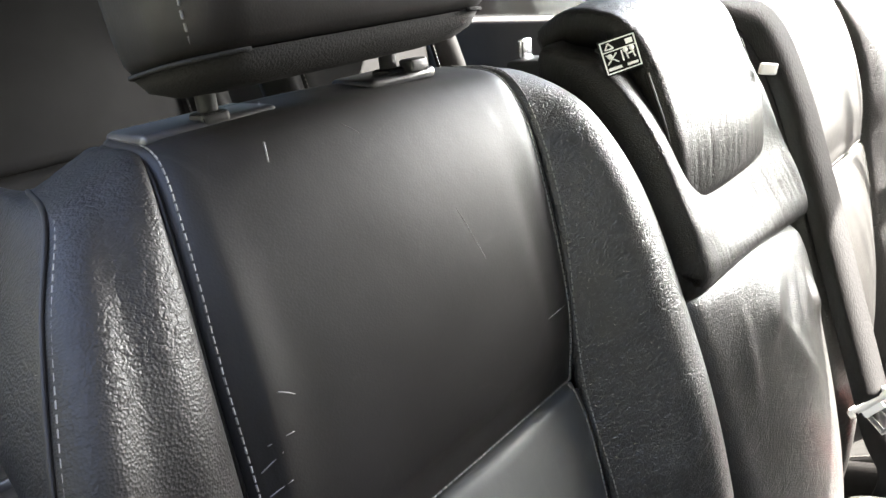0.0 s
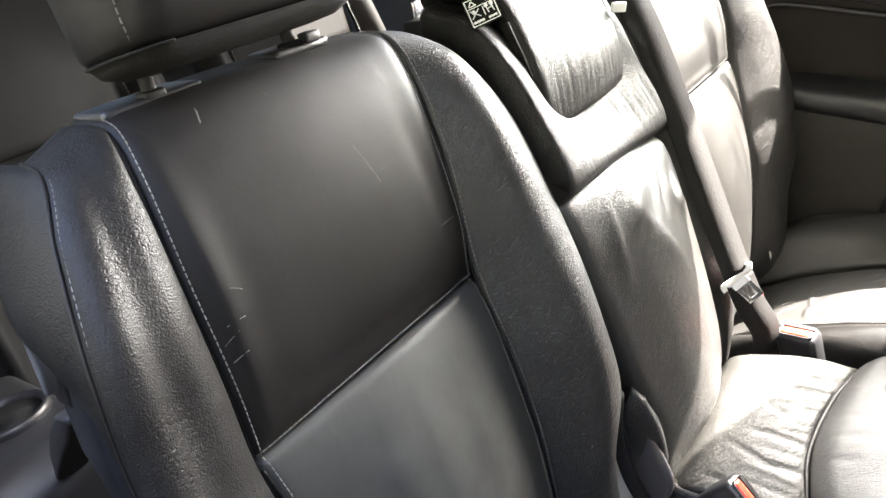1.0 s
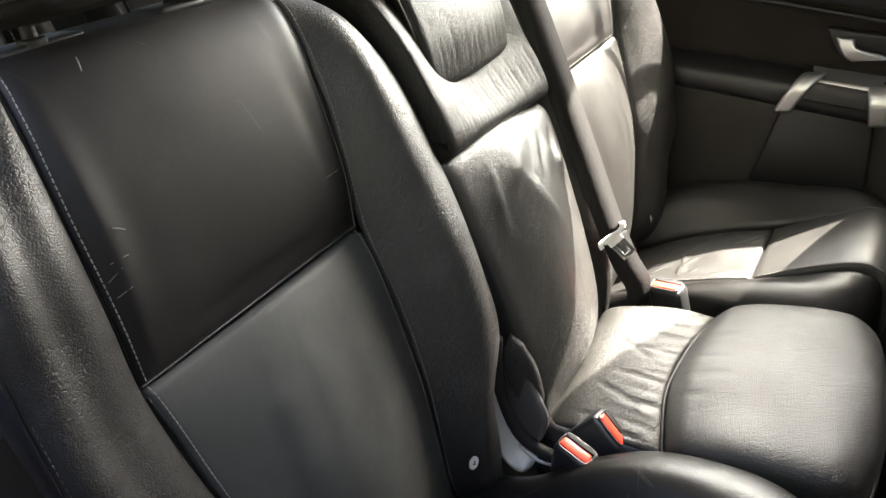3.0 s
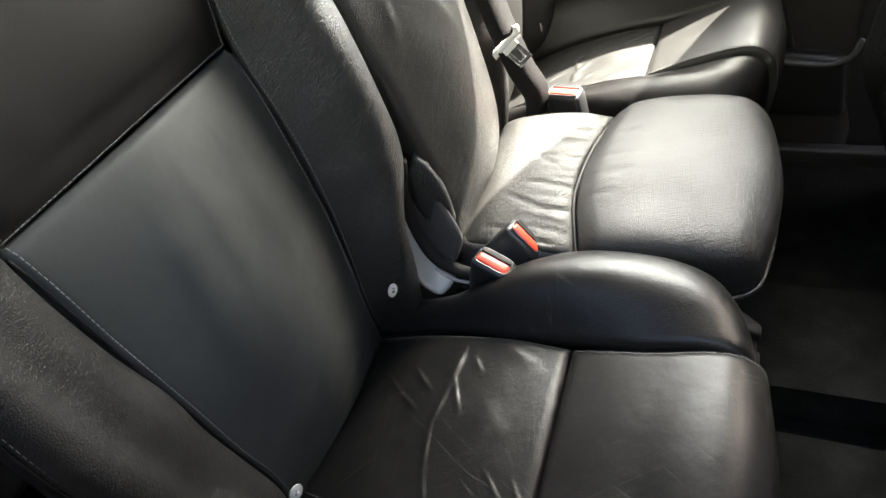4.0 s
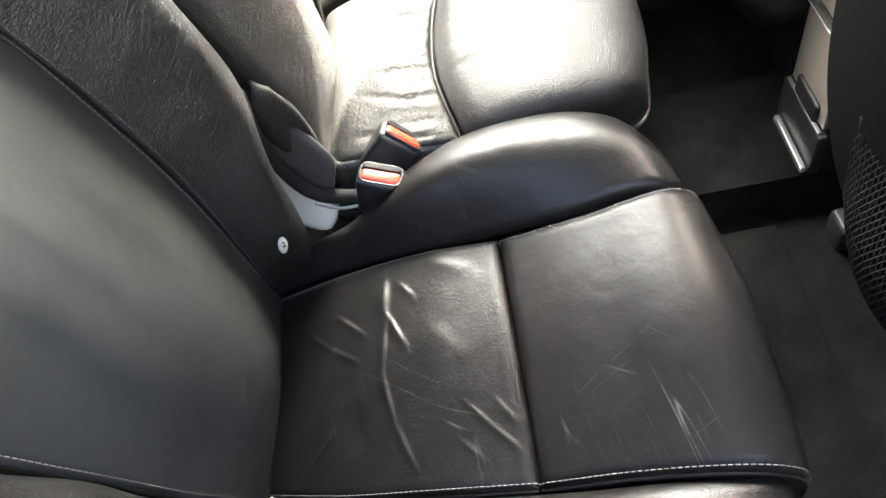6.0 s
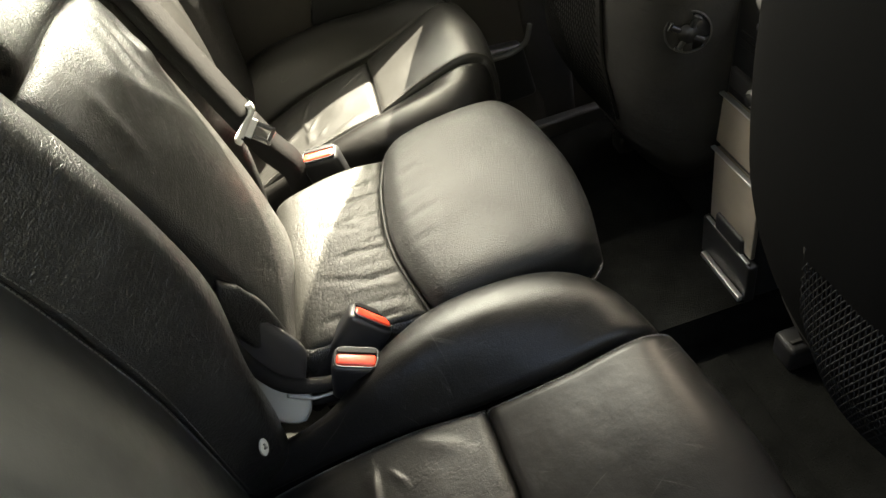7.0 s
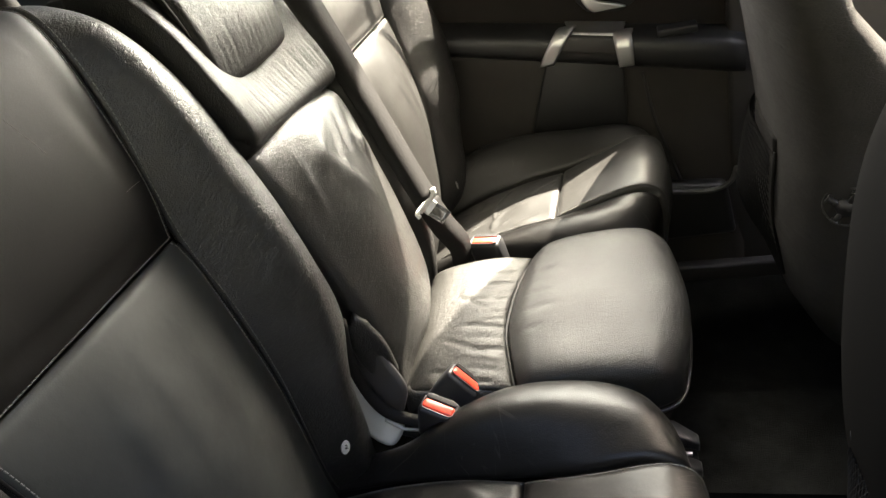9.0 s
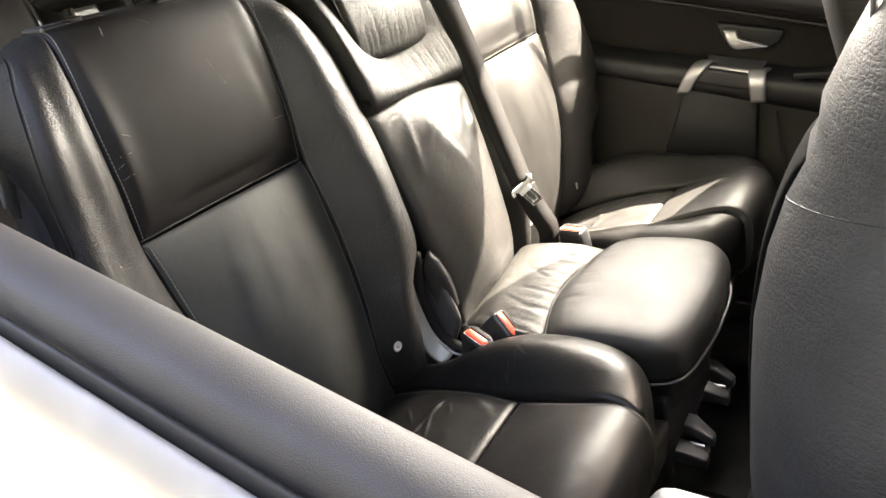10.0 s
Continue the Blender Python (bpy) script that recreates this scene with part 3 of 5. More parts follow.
# ---- near rear door: only its sill shows, with the window wound down ----
def near_door():
    d = thing("door_2", (0.2, -0.12, -0.05), "car door with black sill and white paint, window wound down", "car door", "", "structure")
    xs = [-0.45, -0.1, 0.2, 0.5, 0.75]

    def row(y, dz):
        return [(x, y, belt_z(x) + dz) for x in xs]
    part("sill", pad([row(-0.074, -0.10), row(-0.071, -0.035), row(-0.077, -0.006), row(-0.103, 0.006), row(-0.128, 0.004), row(-0.140, -0.012), row(-0.142, -0.03)], (0, 0.5, 1), 40, 30, 0.001, 0.004, 0.02, 0, ""), SILLVINYL, d, "black grained vinyl sill")
    part("seal", pad([row(-0.143, -0.016), row(-0.150, -0.008), row(-0.158, -0.020)], (0, -0.5, 1), 40, 8, 0.001, 0.003, 0.006), RUBBER, d, "dusty rubber window seal")
    part("belt_moulding", pad([row(-0.158, -0.012), row(-0.166, -0.008), row(-0.180, -0.022), row(-0.184, -0.040)], (0, -1, 1), 40, 12, 0.002, 0.004, 0.006), GREYPL, d, "dull grey moulding")
    part("outer_skin", pad([row(-0.184, -0.032), row(-0.205, -0.06), row(-0.235, -0.16), row(-0.25, -0.45), row(-0.22, -0.85)], (0, -1, 0.3), 30, 30, 0.002, 0.004, 0.01), PAINT, d, "white painted steel")
    part("inner_panel", pad([row(-0.078, -0.10), row(-0.09, -0.25), row(-0.085, -0.5), row(-0.09, -0.85)], (0, 1, 0), 30, 20, 0.001, 0.01, 0.02), DOORSKIN, d)


near_door()


# ---- rear seats ----
def remap(knots_from, knots_to):
    def f(y):
        for k in range(len(knots_from) - 1):
            if y <= knots_from[k + 1] or k == len(knots_from) - 2:
                u = (y - knots_from[k]) / (knots_from[k + 1] - knots_from[k])
                return knots_to[k] + u * (knots_to[k + 1] - knots_to[k])
    return f


# down the outer bolster of a seat back: its edge at the middle panel, the seam at its rim, and how far it stands forward
OUTER = [((-0.014, 0.152, 0.345), (0.020, 0.085, 0.366), 0.006), ((-0.004, 0.146, 0.375), (0.046, 0.068, 0.392), 0.010), ((0.010, 0.135, 0.43), (0.056, 0.062, 0.43), 0.012), ((0.012, 0.117, 0.52), (0.058, 0.050, 0.525), 0.012), ((0.011, 0.108, 0.575), (0.052, 0.010, 0.57), 0.018),
         ((0.006, 0.104, 0.63), (0.048, -0.002, 0.63), 0.020), ((-0.008, 0.092, 0.70), (0.042, -0.014, 0.70), 0.020), ((-0.026, 0.085, 0.796), (0.018, -0.011, 0.796), 0.019), ((-0.030, 0.088, 0.87), (-0.005, -0.002, 0.87), 0.018),
         ((-0.045, 0.094, 0.94), (-0.022, 0.012, 0.94), 0.018), ((-0.069, 0.104, 1.0), (-0.058, 0.036, 0.993), 0.014), ((-0.100, 0.114, 1.043), (-0.10, 0.062, 1.026), 0.006), ((-0.16, 0.115, 1.047), (-0.16, 0.075, 1.03), 0.003)]


def outer_seat(label, fc, fb, side, low=0.0):
    """One of the two wide rear seats. fc and fb map a point's y for cushion and back; side is 1 for the seat by the open window."""
    s = thing("rear_seat", (0.2, fc(0.24), 0.0), label, "car seat", "rear seats")

    def c(*pts):
        return [(x, fc(y), z) for x, y, z in pts]

    lean = 0.0 if side > 0 else 0.010

    def b(*pts):
        return [(x + lean, fb(y), z) for x, y, z in pts]
    up, fwd = (0, 0, 1), (1, 0, 0.1)
    # cushion
    # the far seat takes the lit copy of the hide, the near one darker hides
    part("cushion_rear_panel", pad([c((-0.01, 0.165, 0.335), (-0.01, 0.29, 0.33), (-0.01, 0.406, 0.335)), c((0.09, 0.14, 0.375), (0.09, 0.28, 0.376), (0.09, 0.394, 0.38)),
         c((0.19, 0.125, 0.402), (0.19, 0.26, 0.406), (0.19, 0.388, 0.404)), c((0.275, 0.115, 0.416), (0.273, 0.25, 0.42), (0.270, 0.377, 0.416))], up, 170, 170, 0.007, 0.014, 0.05, 0.004,
         folds=[((x0, fc(y0), 0.33 + 0.31 * x0), (x1, fc(y1), 0.33 + 0.31 * x1), w, h * 0.7) for x0, y0, x1, y1, w, h in (
             (0.045, 0.340, 0.080, 0.305, 0.0034, 0.0022), (0.080, 0.305, 0.117, 0.275, 0.0034, 0.0020), (0.090, 0.340, 0.126, 0.302, 0.0036, 0.0024), (0.148, 0.362, 0.147, 0.318, 0.0075, 0.0034),
             (0.149, 0.322, 0.172, 0.272, 0.0040, 0.0024), (0.150, 0.318, 0.143, 0.255, 0.0046, 0.0026), (0.143, 0.258, 0.155, 0.196, 0.0034, 0.0022), (0.155, 0.198, 0.173, 0.150, 0.0032, 0.0018),
             (0.222, 0.206, 0.248, 0.172, 0.0030, 0.0016), (0.246, 0.176, 0.268, 0.148, 0.0030, 0.0016), (0.250, 0.202, 0.268, 0.172, 0.0030, 0.0014), (0.214, 0.172, 0.236, 0.146, 0.0028, 0.0012),
             (0.048, 0.174, 0.090, 0.212, 0.0030, 0.0008), (0.195, 0.372, 0.240, 0.345, 0.0100, 0.0020), (0.165, 0.352, 0.180, 0.330, 0.0036, 0.0016), (0.110, 0.235, 0.118, 0.180, 0.0140, -0.0020), (0.060, 0.360, 0.130, 0.370, 0.0160, 0.0016), (0.185, 0.300, 0.230, 0.240, 0.0180, 0.0014))]), WORN if side > 0 else LITHIDE, s)
    edge_thread("l", s)
    edge_thread("r", s)
    edge_welt("l", s)
    part("cushion_front_panel", pad([c((0.275, 0.115, 0.416), (0.273, 0.25, 0.42), (0.270, 0.377, 0.416)), c((0.36, 0.105, 0.447), (0.36, 0.24, 0.455), (0.36, 0.366, 0.447)),
         c((0.435, 0.092, 0.470), (0.435, 0.235, 0.477), (0.435, 0.367, 0.464)), c((0.473, 0.088, 0.452), (0.478, 0.235, 0.458), (0.468, 0.369, 0.447)),
         c((0.484, 0.088, 0.40), (0.490, 0.235, 0.40), (0.478, 0.372, 0.40)), c((0.475, 0.09, 0.33), (0.48, 0.235, 0.33), (0.47, 0.375, 0.33))], (0.3, 0, 1), 40, 50, 0.007, 0.012, 0.05, 0.0), DULL if side > 0 else LITHIDE, s)
    edge_thread("l", s)
    edge_thread("r", s)
    edge_welt("l", s)

    def ci(*pts):
        return [(x, fc(y), z - low * min(1.0, abs(y - 0.38) / 0.05) if z > 0.36 else z) for x, y, z in pts]
    part("inner_cushion_bolster", pad([ci((-0.02, 0.402, 0.345), (-0.02, 0.430, 0.375), (-0.02, 0.445, 0.372), (-0.02, 0.45, 0.32)), ci((0.10, 0.394, 0.382), (0.10, 0.424, 0.410), (0.10, 0.442, 0.400), (0.10, 0.448, 0.32)),
         ci((0.165, 0.387, 0.398), (0.17, 0.43, 0.445), (0.175, 0.47, 0.435), (0.175, 0.475, 0.32)), ci((0.25, 0.379, 0.412), (0.25, 0.44, 0.468), (0.25, 0.498, 0.448), (0.25, 0.505, 0.32)),
         ci((0.35, 0.367, 0.444), (0.35, 0.44, 0.478), (0.35, 0.500, 0.452), (0.35, 0.507, 0.32)), ci((0.42, 0.368, 0.464), (0.418, 0.435, 0.472), (0.41, 0.490, 0.438), (0.405, 0.50, 0.32)),
         ci((0.462, 0.371, 0.445), (0.452, 0.43, 0.435), (0.435, 0.478, 0.405), (0.43, 0.49, 0.32)), ci((0.468, 0.375, 0.33), (0.455, 0.43, 0.33), (0.44, 0.475, 0.33), (0.43, 0.485, 0.31))], (0, 0.3, 1), 40, 60, 0.006, 0.010, 0.04, 0), WORN, s)
    rise = 0.0 if side > 0 else 0.036
    part("outer_cushion_bolster", pad([c((-0.02, 0.165, 0.335), (-0.02, 0.11, 0.375 + rise), (-0.02, 0.03, 0.36 + rise), (-0.02, 0.0, 0.28)), c((0.10, 0.138, 0.378), (0.10, 0.07, 0.425 + rise), (0.10, 0.0, 0.40 + rise), (0.10, -0.02, 0.28)),
         c((0.20, 0.124, 0.404), (0.20, 0.05, 0.455 + rise * 0.6), (0.20, -0.025, 0.42), (0.20, -0.04, 0.28)), c((0.30, 0.112, 0.424), (0.30, 0.045, 0.47), (0.30, -0.028, 0.43), (0.30, -0.042, 0.28)),
         c((0.40, 0.098, 0.456), (0.40, 0.04, 0.472), (0.39, -0.02, 0.43), (0.38, -0.035, 0.28)), c((0.462, 0.089, 0.452), (0.452, 0.03, 0.44), (0.435, -0.01, 0.40), (0.425, -0.02, 0.28)),
         c((0.475, 0.088, 0.34), (0.462, 0.03, 0.33), (0.445, -0.005, 0.32), (0.435, -0.015, 0.28))], (0, -0.3 * side, 1), 40, 60, 0.006, 0.010, 0.04, 0), WORN if side > 0 else LITHIDE, s)
    part("cushion_base", bevelled(prism([(0.0, 0.30), (0.46, 0.345), (0.45, 0.26), (0.30, 0.20), (0.0, 0.20)], fc(0.0), fc(0.49), "y"), 0.01), FABRIC, s, "black cloth under-seat cover")
    # back
    part("back_lower_panel", pad([b((-0.012, 0.155, 0.315), (-0.004, 0.29, 0.315), (-0.012, 0.418, 0.315)), b((0.010, 0.135, 0.43), (0.030, 0.26, 0.43), (0.012, 0.378, 0.43)), b((0.012, 0.118, 0.51), (0.038, 0.25, 0.51), (0.014, 0.373, 0.51)), b((0.010, 0.104, 0.60), (0.034, 0.24, 0.60), (0.010, 0.372, 0.60)),
         b((-0.004, 0.092, 0.70), (0.014, 0.23, 0.70), (-0.006, 0.373, 0.70)), b((-0.016, 0.088, 0.76), (-0.006, 0.23, 0.76), (-0.018, 0.373, 0.76)), b((-0.026, 0.085, 0.796), (-0.024, 0.23, 0.797), (-0.031, 0.373, 0.793))], fwd, 56, 80, 0.0035, 0.008, 0.05, 0.004,
         dents=[((0.038, fb(0.22), 0.48), 0.010, 0.002)], folds=[((0.02, fb(0.17), 0.60), (0.0, fb(0.185), 0.75), 0.020, 0.0018), ((0.02, fb(0.215), 0.62), (0.0, fb(0.23), 0.76), 0.016, 0.0012), ((0.03, fb(0.28), 0.58), (0.01, fb(0.285), 0.72), 0.03, 0.002)]), GREYGREEN if side > 0 else LITHIDE, s)
    edge_thread("l", s)
    edge_thread("r", s)
    edge_welt("l", s)
    edge_welt("r", s, 0.001, 0.002)
    part("back_upper_panel", pad([b((-0.026, 0.085, 0.796), (-0.024, 0.23, 0.797), (-0.031, 0.373, 0.793)), b((-0.028, 0.088, 0.86), (-0.026, 0.235, 0.86), (-0.028, 0.376, 0.86)), b((-0.045, 0.094, 0.94), (-0.043, 0.24, 0.94), (-0.044, 0.383, 0.94)),
         b((-0.072, 0.106, 1.01), (-0.068, 0.245, 1.010), (-0.068, 0.392, 1.005)), b((-0.10, 0.114, 1.043), (-0.096, 0.25, 1.042), (-0.098, 0.402, 1.034)), b((-0.155, 0.115, 1.05), (-0.145, 0.25, 1.05), (-0.15, 0.41, 1.04))], (1, 0, 0.4), 110, 110, 0.0075, 0.022, 0.05, 0.0, "lrb",
         folds=[((-0.027, fb(0.105), 0.825), (-0.064, fb(0.122), 1.0), 0.010, 0.0024), ((-0.026, fb(0.345), 0.83), (-0.064, fb(0.352), 0.99), 0.022, -0.0012), ((-0.024, fb(0.14), 0.822), (-0.026, fb(0.33), 0.820), 0.014, -0.0022)]), SMOOTH if side > 0 else LITHIDE, s)
    edge_thread("l", s)
    edge_thread("r", s)
    edge_thread("b", s, 0.004)
    edge_welt("l", s)
    edge_welt("r", s, 0.001, 0.002)
    part("inner_back_bolster", pad([b((-0.01, 0.416, 0.33), (0.04, 0.432, 0.33), (0.04, 0.458, 0.33), (-0.08, 0.47, 0.33)), b((0.010, 0.378, 0.43), (0.058, 0.402, 0.44), (0.054, 0.445, 0.44), (-0.06, 0.455, 0.44)),
         b((0.012, 0.374, 0.53), (0.066, 0.408, 0.53), (0.058, 0.442, 0.53), (-0.06, 0.45, 0.53)), b((0.010, 0.372, 0.60), (0.068, 0.43, 0.60), (0.050, 0.488, 0.60), (-0.06, 0.50, 0.60)), b((-0.004, 0.373, 0.69), (0.060, 0.440, 0.69), (0.028, 0.500, 0.69), (-0.09, 0.51, 0.69)),
         b((-0.030, 0.373, 0.795), (0.032, 0.436, 0.795), (0.004, 0.500, 0.795), (-0.12, 0.51, 0.795)), b((-0.045, 0.383, 0.93), (-0.008, 0.436, 0.93), (-0.040, 0.496, 0.92), (-0.16, 0.505, 0.92)), b((-0.072, 0.394, 1.005), (-0.050, 0.440, 1.000), (-0.080, 0.480, 0.985), (-0.18, 0.49, 0.98)),
         b((-0.100, 0.402, 1.034), (-0.10, 0.438, 1.027), (-0.12, 0.465, 1.010), (-0.19, 0.475, 1.0)), b((-0.16, 0.412, 1.038), (-0.16, 0.438, 1.032), (-0.17, 0.46, 1.015), (-0.20, 0.465, 1.0))], (1, 0.2 * side, 0), 56, 90, 0.003, 0.006, 0.05, 0.0, "l",
         dents=[((0.05, fb(0.455), 0.705), 0.006, 0.004)], folds=[((0.0, fb(0.385), z), (0.05, fb(0.43), z + 0.02), 0.006, h) for z, h in ((0.62, 0.0012), (0.655, -0.001), (0.70, 0.0012), (0.735, -0.001), (0.84, 0.001), (0.875, -0.001))]), GRAIN, s)
    edge_thread("l", s, 0.005)
    rows = []
    for (xe, ye, ze), (xr, yr, zr), bul in OUTER:
        if side < 0:
            xr = xe + (xr - xe) * 0.9
        wd, xm = ye - yr, max(xe, xr)

        def across(k, lift):
            return (xe + (xm - xe) * k + bul * lift, ye - wd * k, ze + (zr - ze) * k)
        wrap = 1.0 if zr > 0.92 else 0.0
        lifts = (0.60, 0.88, 0.80, 1.0, 0.72) if side > 0 else (0.45, 0.90, 1.10, 1.0, 0.62)
        rows.append(b((xe, ye, ze), across(0.12, lifts[0]), across(0.30, lifts[1]), across(0.55, lifts[2]), across(0.74, lifts[3]), across(0.90, lifts[4]), (xr, yr, zr), (xr - 0.04, yr + 0.010 - 0.014 * wrap, zr), (xr - 0.10, yr + 0.028 - 0.028 * wrap, zr)))
    part("outer_back_bolster", pad(rows, (1, -0.2 * side, 0), 100, 130, 0.006, 0.014, 0.008, 0.0, "lb",
         folds=[((0.05, fb(0.09 - 0.1 * (z - 0.6)), z), (0.05, fb(0.030 - 0.1 * (z - 0.6)), z + dz), 0.0036, h) for z, dz, h in ((0.60, 0.01, 0.0012), (0.622, 0.016, -0.0012), (0.65, 0.012, 0.0010), (0.668, 0.004, -0.0010), (0.70, 0.012, 0.001), (0.765, 0.020, -0.0013), (0.782, 0.008, 0.0009), (0.796, 0.016, -0.0014), (0.812, 0.004, -0.0009), (0.826, 0.014, -0.0012), (0.845, 0.006, 0.0008), (0.858, 0.010, -0.0010), (0.880, 0.012, -0.0007))]), CREASED if side > 0 else GRAIN, s)
    rim = [q[6] for q in rows[4:]]
    part("rim_welt", tube([Vector(q) + Vector((0.0005, -0.0005 * side, 0)) for q in rim], 0.0016, 60, 6), SMOOTH, s)
    stitches([Vector(q) + Vector((0.004, 0.0025 * side, 0)) for q in rim], s, (0.0, 0, 0), 0.0056, 0.0036, 0.0006, 200)
    part("anchor_cover", pad([b((0.005, 0.046, 0.56), (0.005, 0.01, 0.56), (0.0, -0.03, 0.55)), b((0.028, 0.050, 0.45), (0.026, 0.02, 0.455), (0.014, -0.02, 0.455)), b((0.046, 0.052, 0.385), (0.046, 0.02, 0.38), (0.036, -0.015, 0.375)), b((0.078, 0.055, 0.345), (0.078, 0.03, 0.338), (0.072, -0.01, 0.33))], (1, -0.3 * side, 0.4), 16, 24, 0.002, 0.005, 0.01), GLOSSBLACK, s, "smooth black plastic belt anchor cover")
    part("anchor_lip", tube(b((0.080, 0.060, 0.352), (0.083, 0.042, 0.345), (0.082, 0.015, 0.338), (0.076, -0.012, 0.330)), 0.0035, 20), GREYPL, s, "grey plastic lip")
    part("back_shell", bevelled(loft([[(-0.06, fb(0.02), 0.34), (-0.06, fb(0.48), 0.34), (-0.13, fb(0.47), 0.34), (-0.13, fb(0.03), 0.34)], [(-0.11, fb(0.018), 0.80), (-0.11, fb(0.48), 0.80), (-0.20, fb(0.47), 0.80), (-0.20, fb(0.03), 0.80)],
         [(-0.14, fb(0.05), 1.02), (-0.14, fb(0.46), 1.02), (-0.235, fb(0.45), 1.02), (-0.235, fb(0.06), 1.02)]]), 0.015), BLACK, s, "black plastic back shell")
    if side > 0:
        well = part("lever_well", bevelled(loft([[(x - 0.014, 0.030, z), (x + 0.016, 0.030, z), (x + 0.016, 0.070, z), (x - 0.014, 0.070, z)] for x, z in ((-0.178, 0.845), (-0.166, 0.88), (-0.145, 0.94), (-0.138, 0.965))]), 0.004), BLACK, s, "black recess of the folding lever")
        part("fold_lever", bevelled(loft([[(x - w, 0.021, z), (x + w, 0.021, z), (x + w, 0.034, z), (x - w, 0.034, z)] for x, z, w in ((-0.171, 0.864, 0.0040), (-0.160, 0.89, 0.0065), (-0.145, 0.935, 0.0062), (-0.140, 0.947, 0.0040))]), 0.002), GREYPL, well, "grey plastic folding lever")
    for y, z, x in ((0.381, 0.467, 0.0545 if side > 0 else 0.064), (0.126, 0.436, 0.0455 if side > 0 else 0.056)):
        tag = part("round_tag", disc((x, fb(y), z), (1, (-0.25 if y < 0.2 else -0.2) * side, 0.12), 0.0085, 0.002, 32, 0.0005), TAGPL, s, "small white round child-seat tag", False)
        for dz in (-0.003, 0.0, 0.003):
            part("tag_mark", box((x + 0.0005, fb(y) - 0.003 + abs(dz), z + dz - 0.0005), (x + 0.0028, fb(y) + 0.003 - abs(dz) * 0.5, z + dz + 0.0005), 0), GREYPL, tag)
    return s


near_c = remap([-0.04, 0.5], [-0.04, 0.5])
near_seat = outer_seat("black leather rear seat with creased, scuffed cushion", near_c, near_c, 1)
far_c = remap([-0.04, 0.115, 0.377, 0.505], [1.325, 1.170, 0.978, 0.880])
far_b = remap([-0.03, 0.085, 0.373, 0.50], [1.342, 1.165, 0.865, 0.775])
far_seat = outer_seat("black leather rear seat in a wedge of sunlight", far_c, far_b, -1, 0.032)


def scuff(a, b, r):
    """A pale scratch lying on the hide."""
    a, b = Vector(a), Vector(b)
    bm = tube([a, a.lerp(b, 0.5) + Vector((0.0, 0.0003, 0.0002)), b], r * 0.6, 9, 5)
    part("scuff_mark", bm, SCUFF, near_seat, "pale scuff mark")


for ends in (((-0.0815, 0.171, 1.0365), (-0.073, 0.166, 1.0275), 0.0008), ((-0.0415, 0.272, 0.971), (-0.0315, 0.283, 0.935), 0.0003), ((-0.0335, 0.106, 0.900), (-0.0315, 0.121, 0.9005), 0.0006),
             ((-0.0235, 0.334, 0.869), (-0.0275, 0.361, 0.867), 0.0003), ((-0.0335, 0.099, 0.888), (-0.0305, 0.112, 0.894), 0.0005), ((-0.0305, 0.099, 0.875), (-0.0275, 0.112, 0.878), 0.0005), ((-0.0365, 0.12, 0.923), (-0.0345, 0.128, 0.918), 0.0005),
             ((-0.0745, 0.22, 1.0355), (-0.0685, 0.227, 1.0285), 0.0003)):
    scuff(*ends)


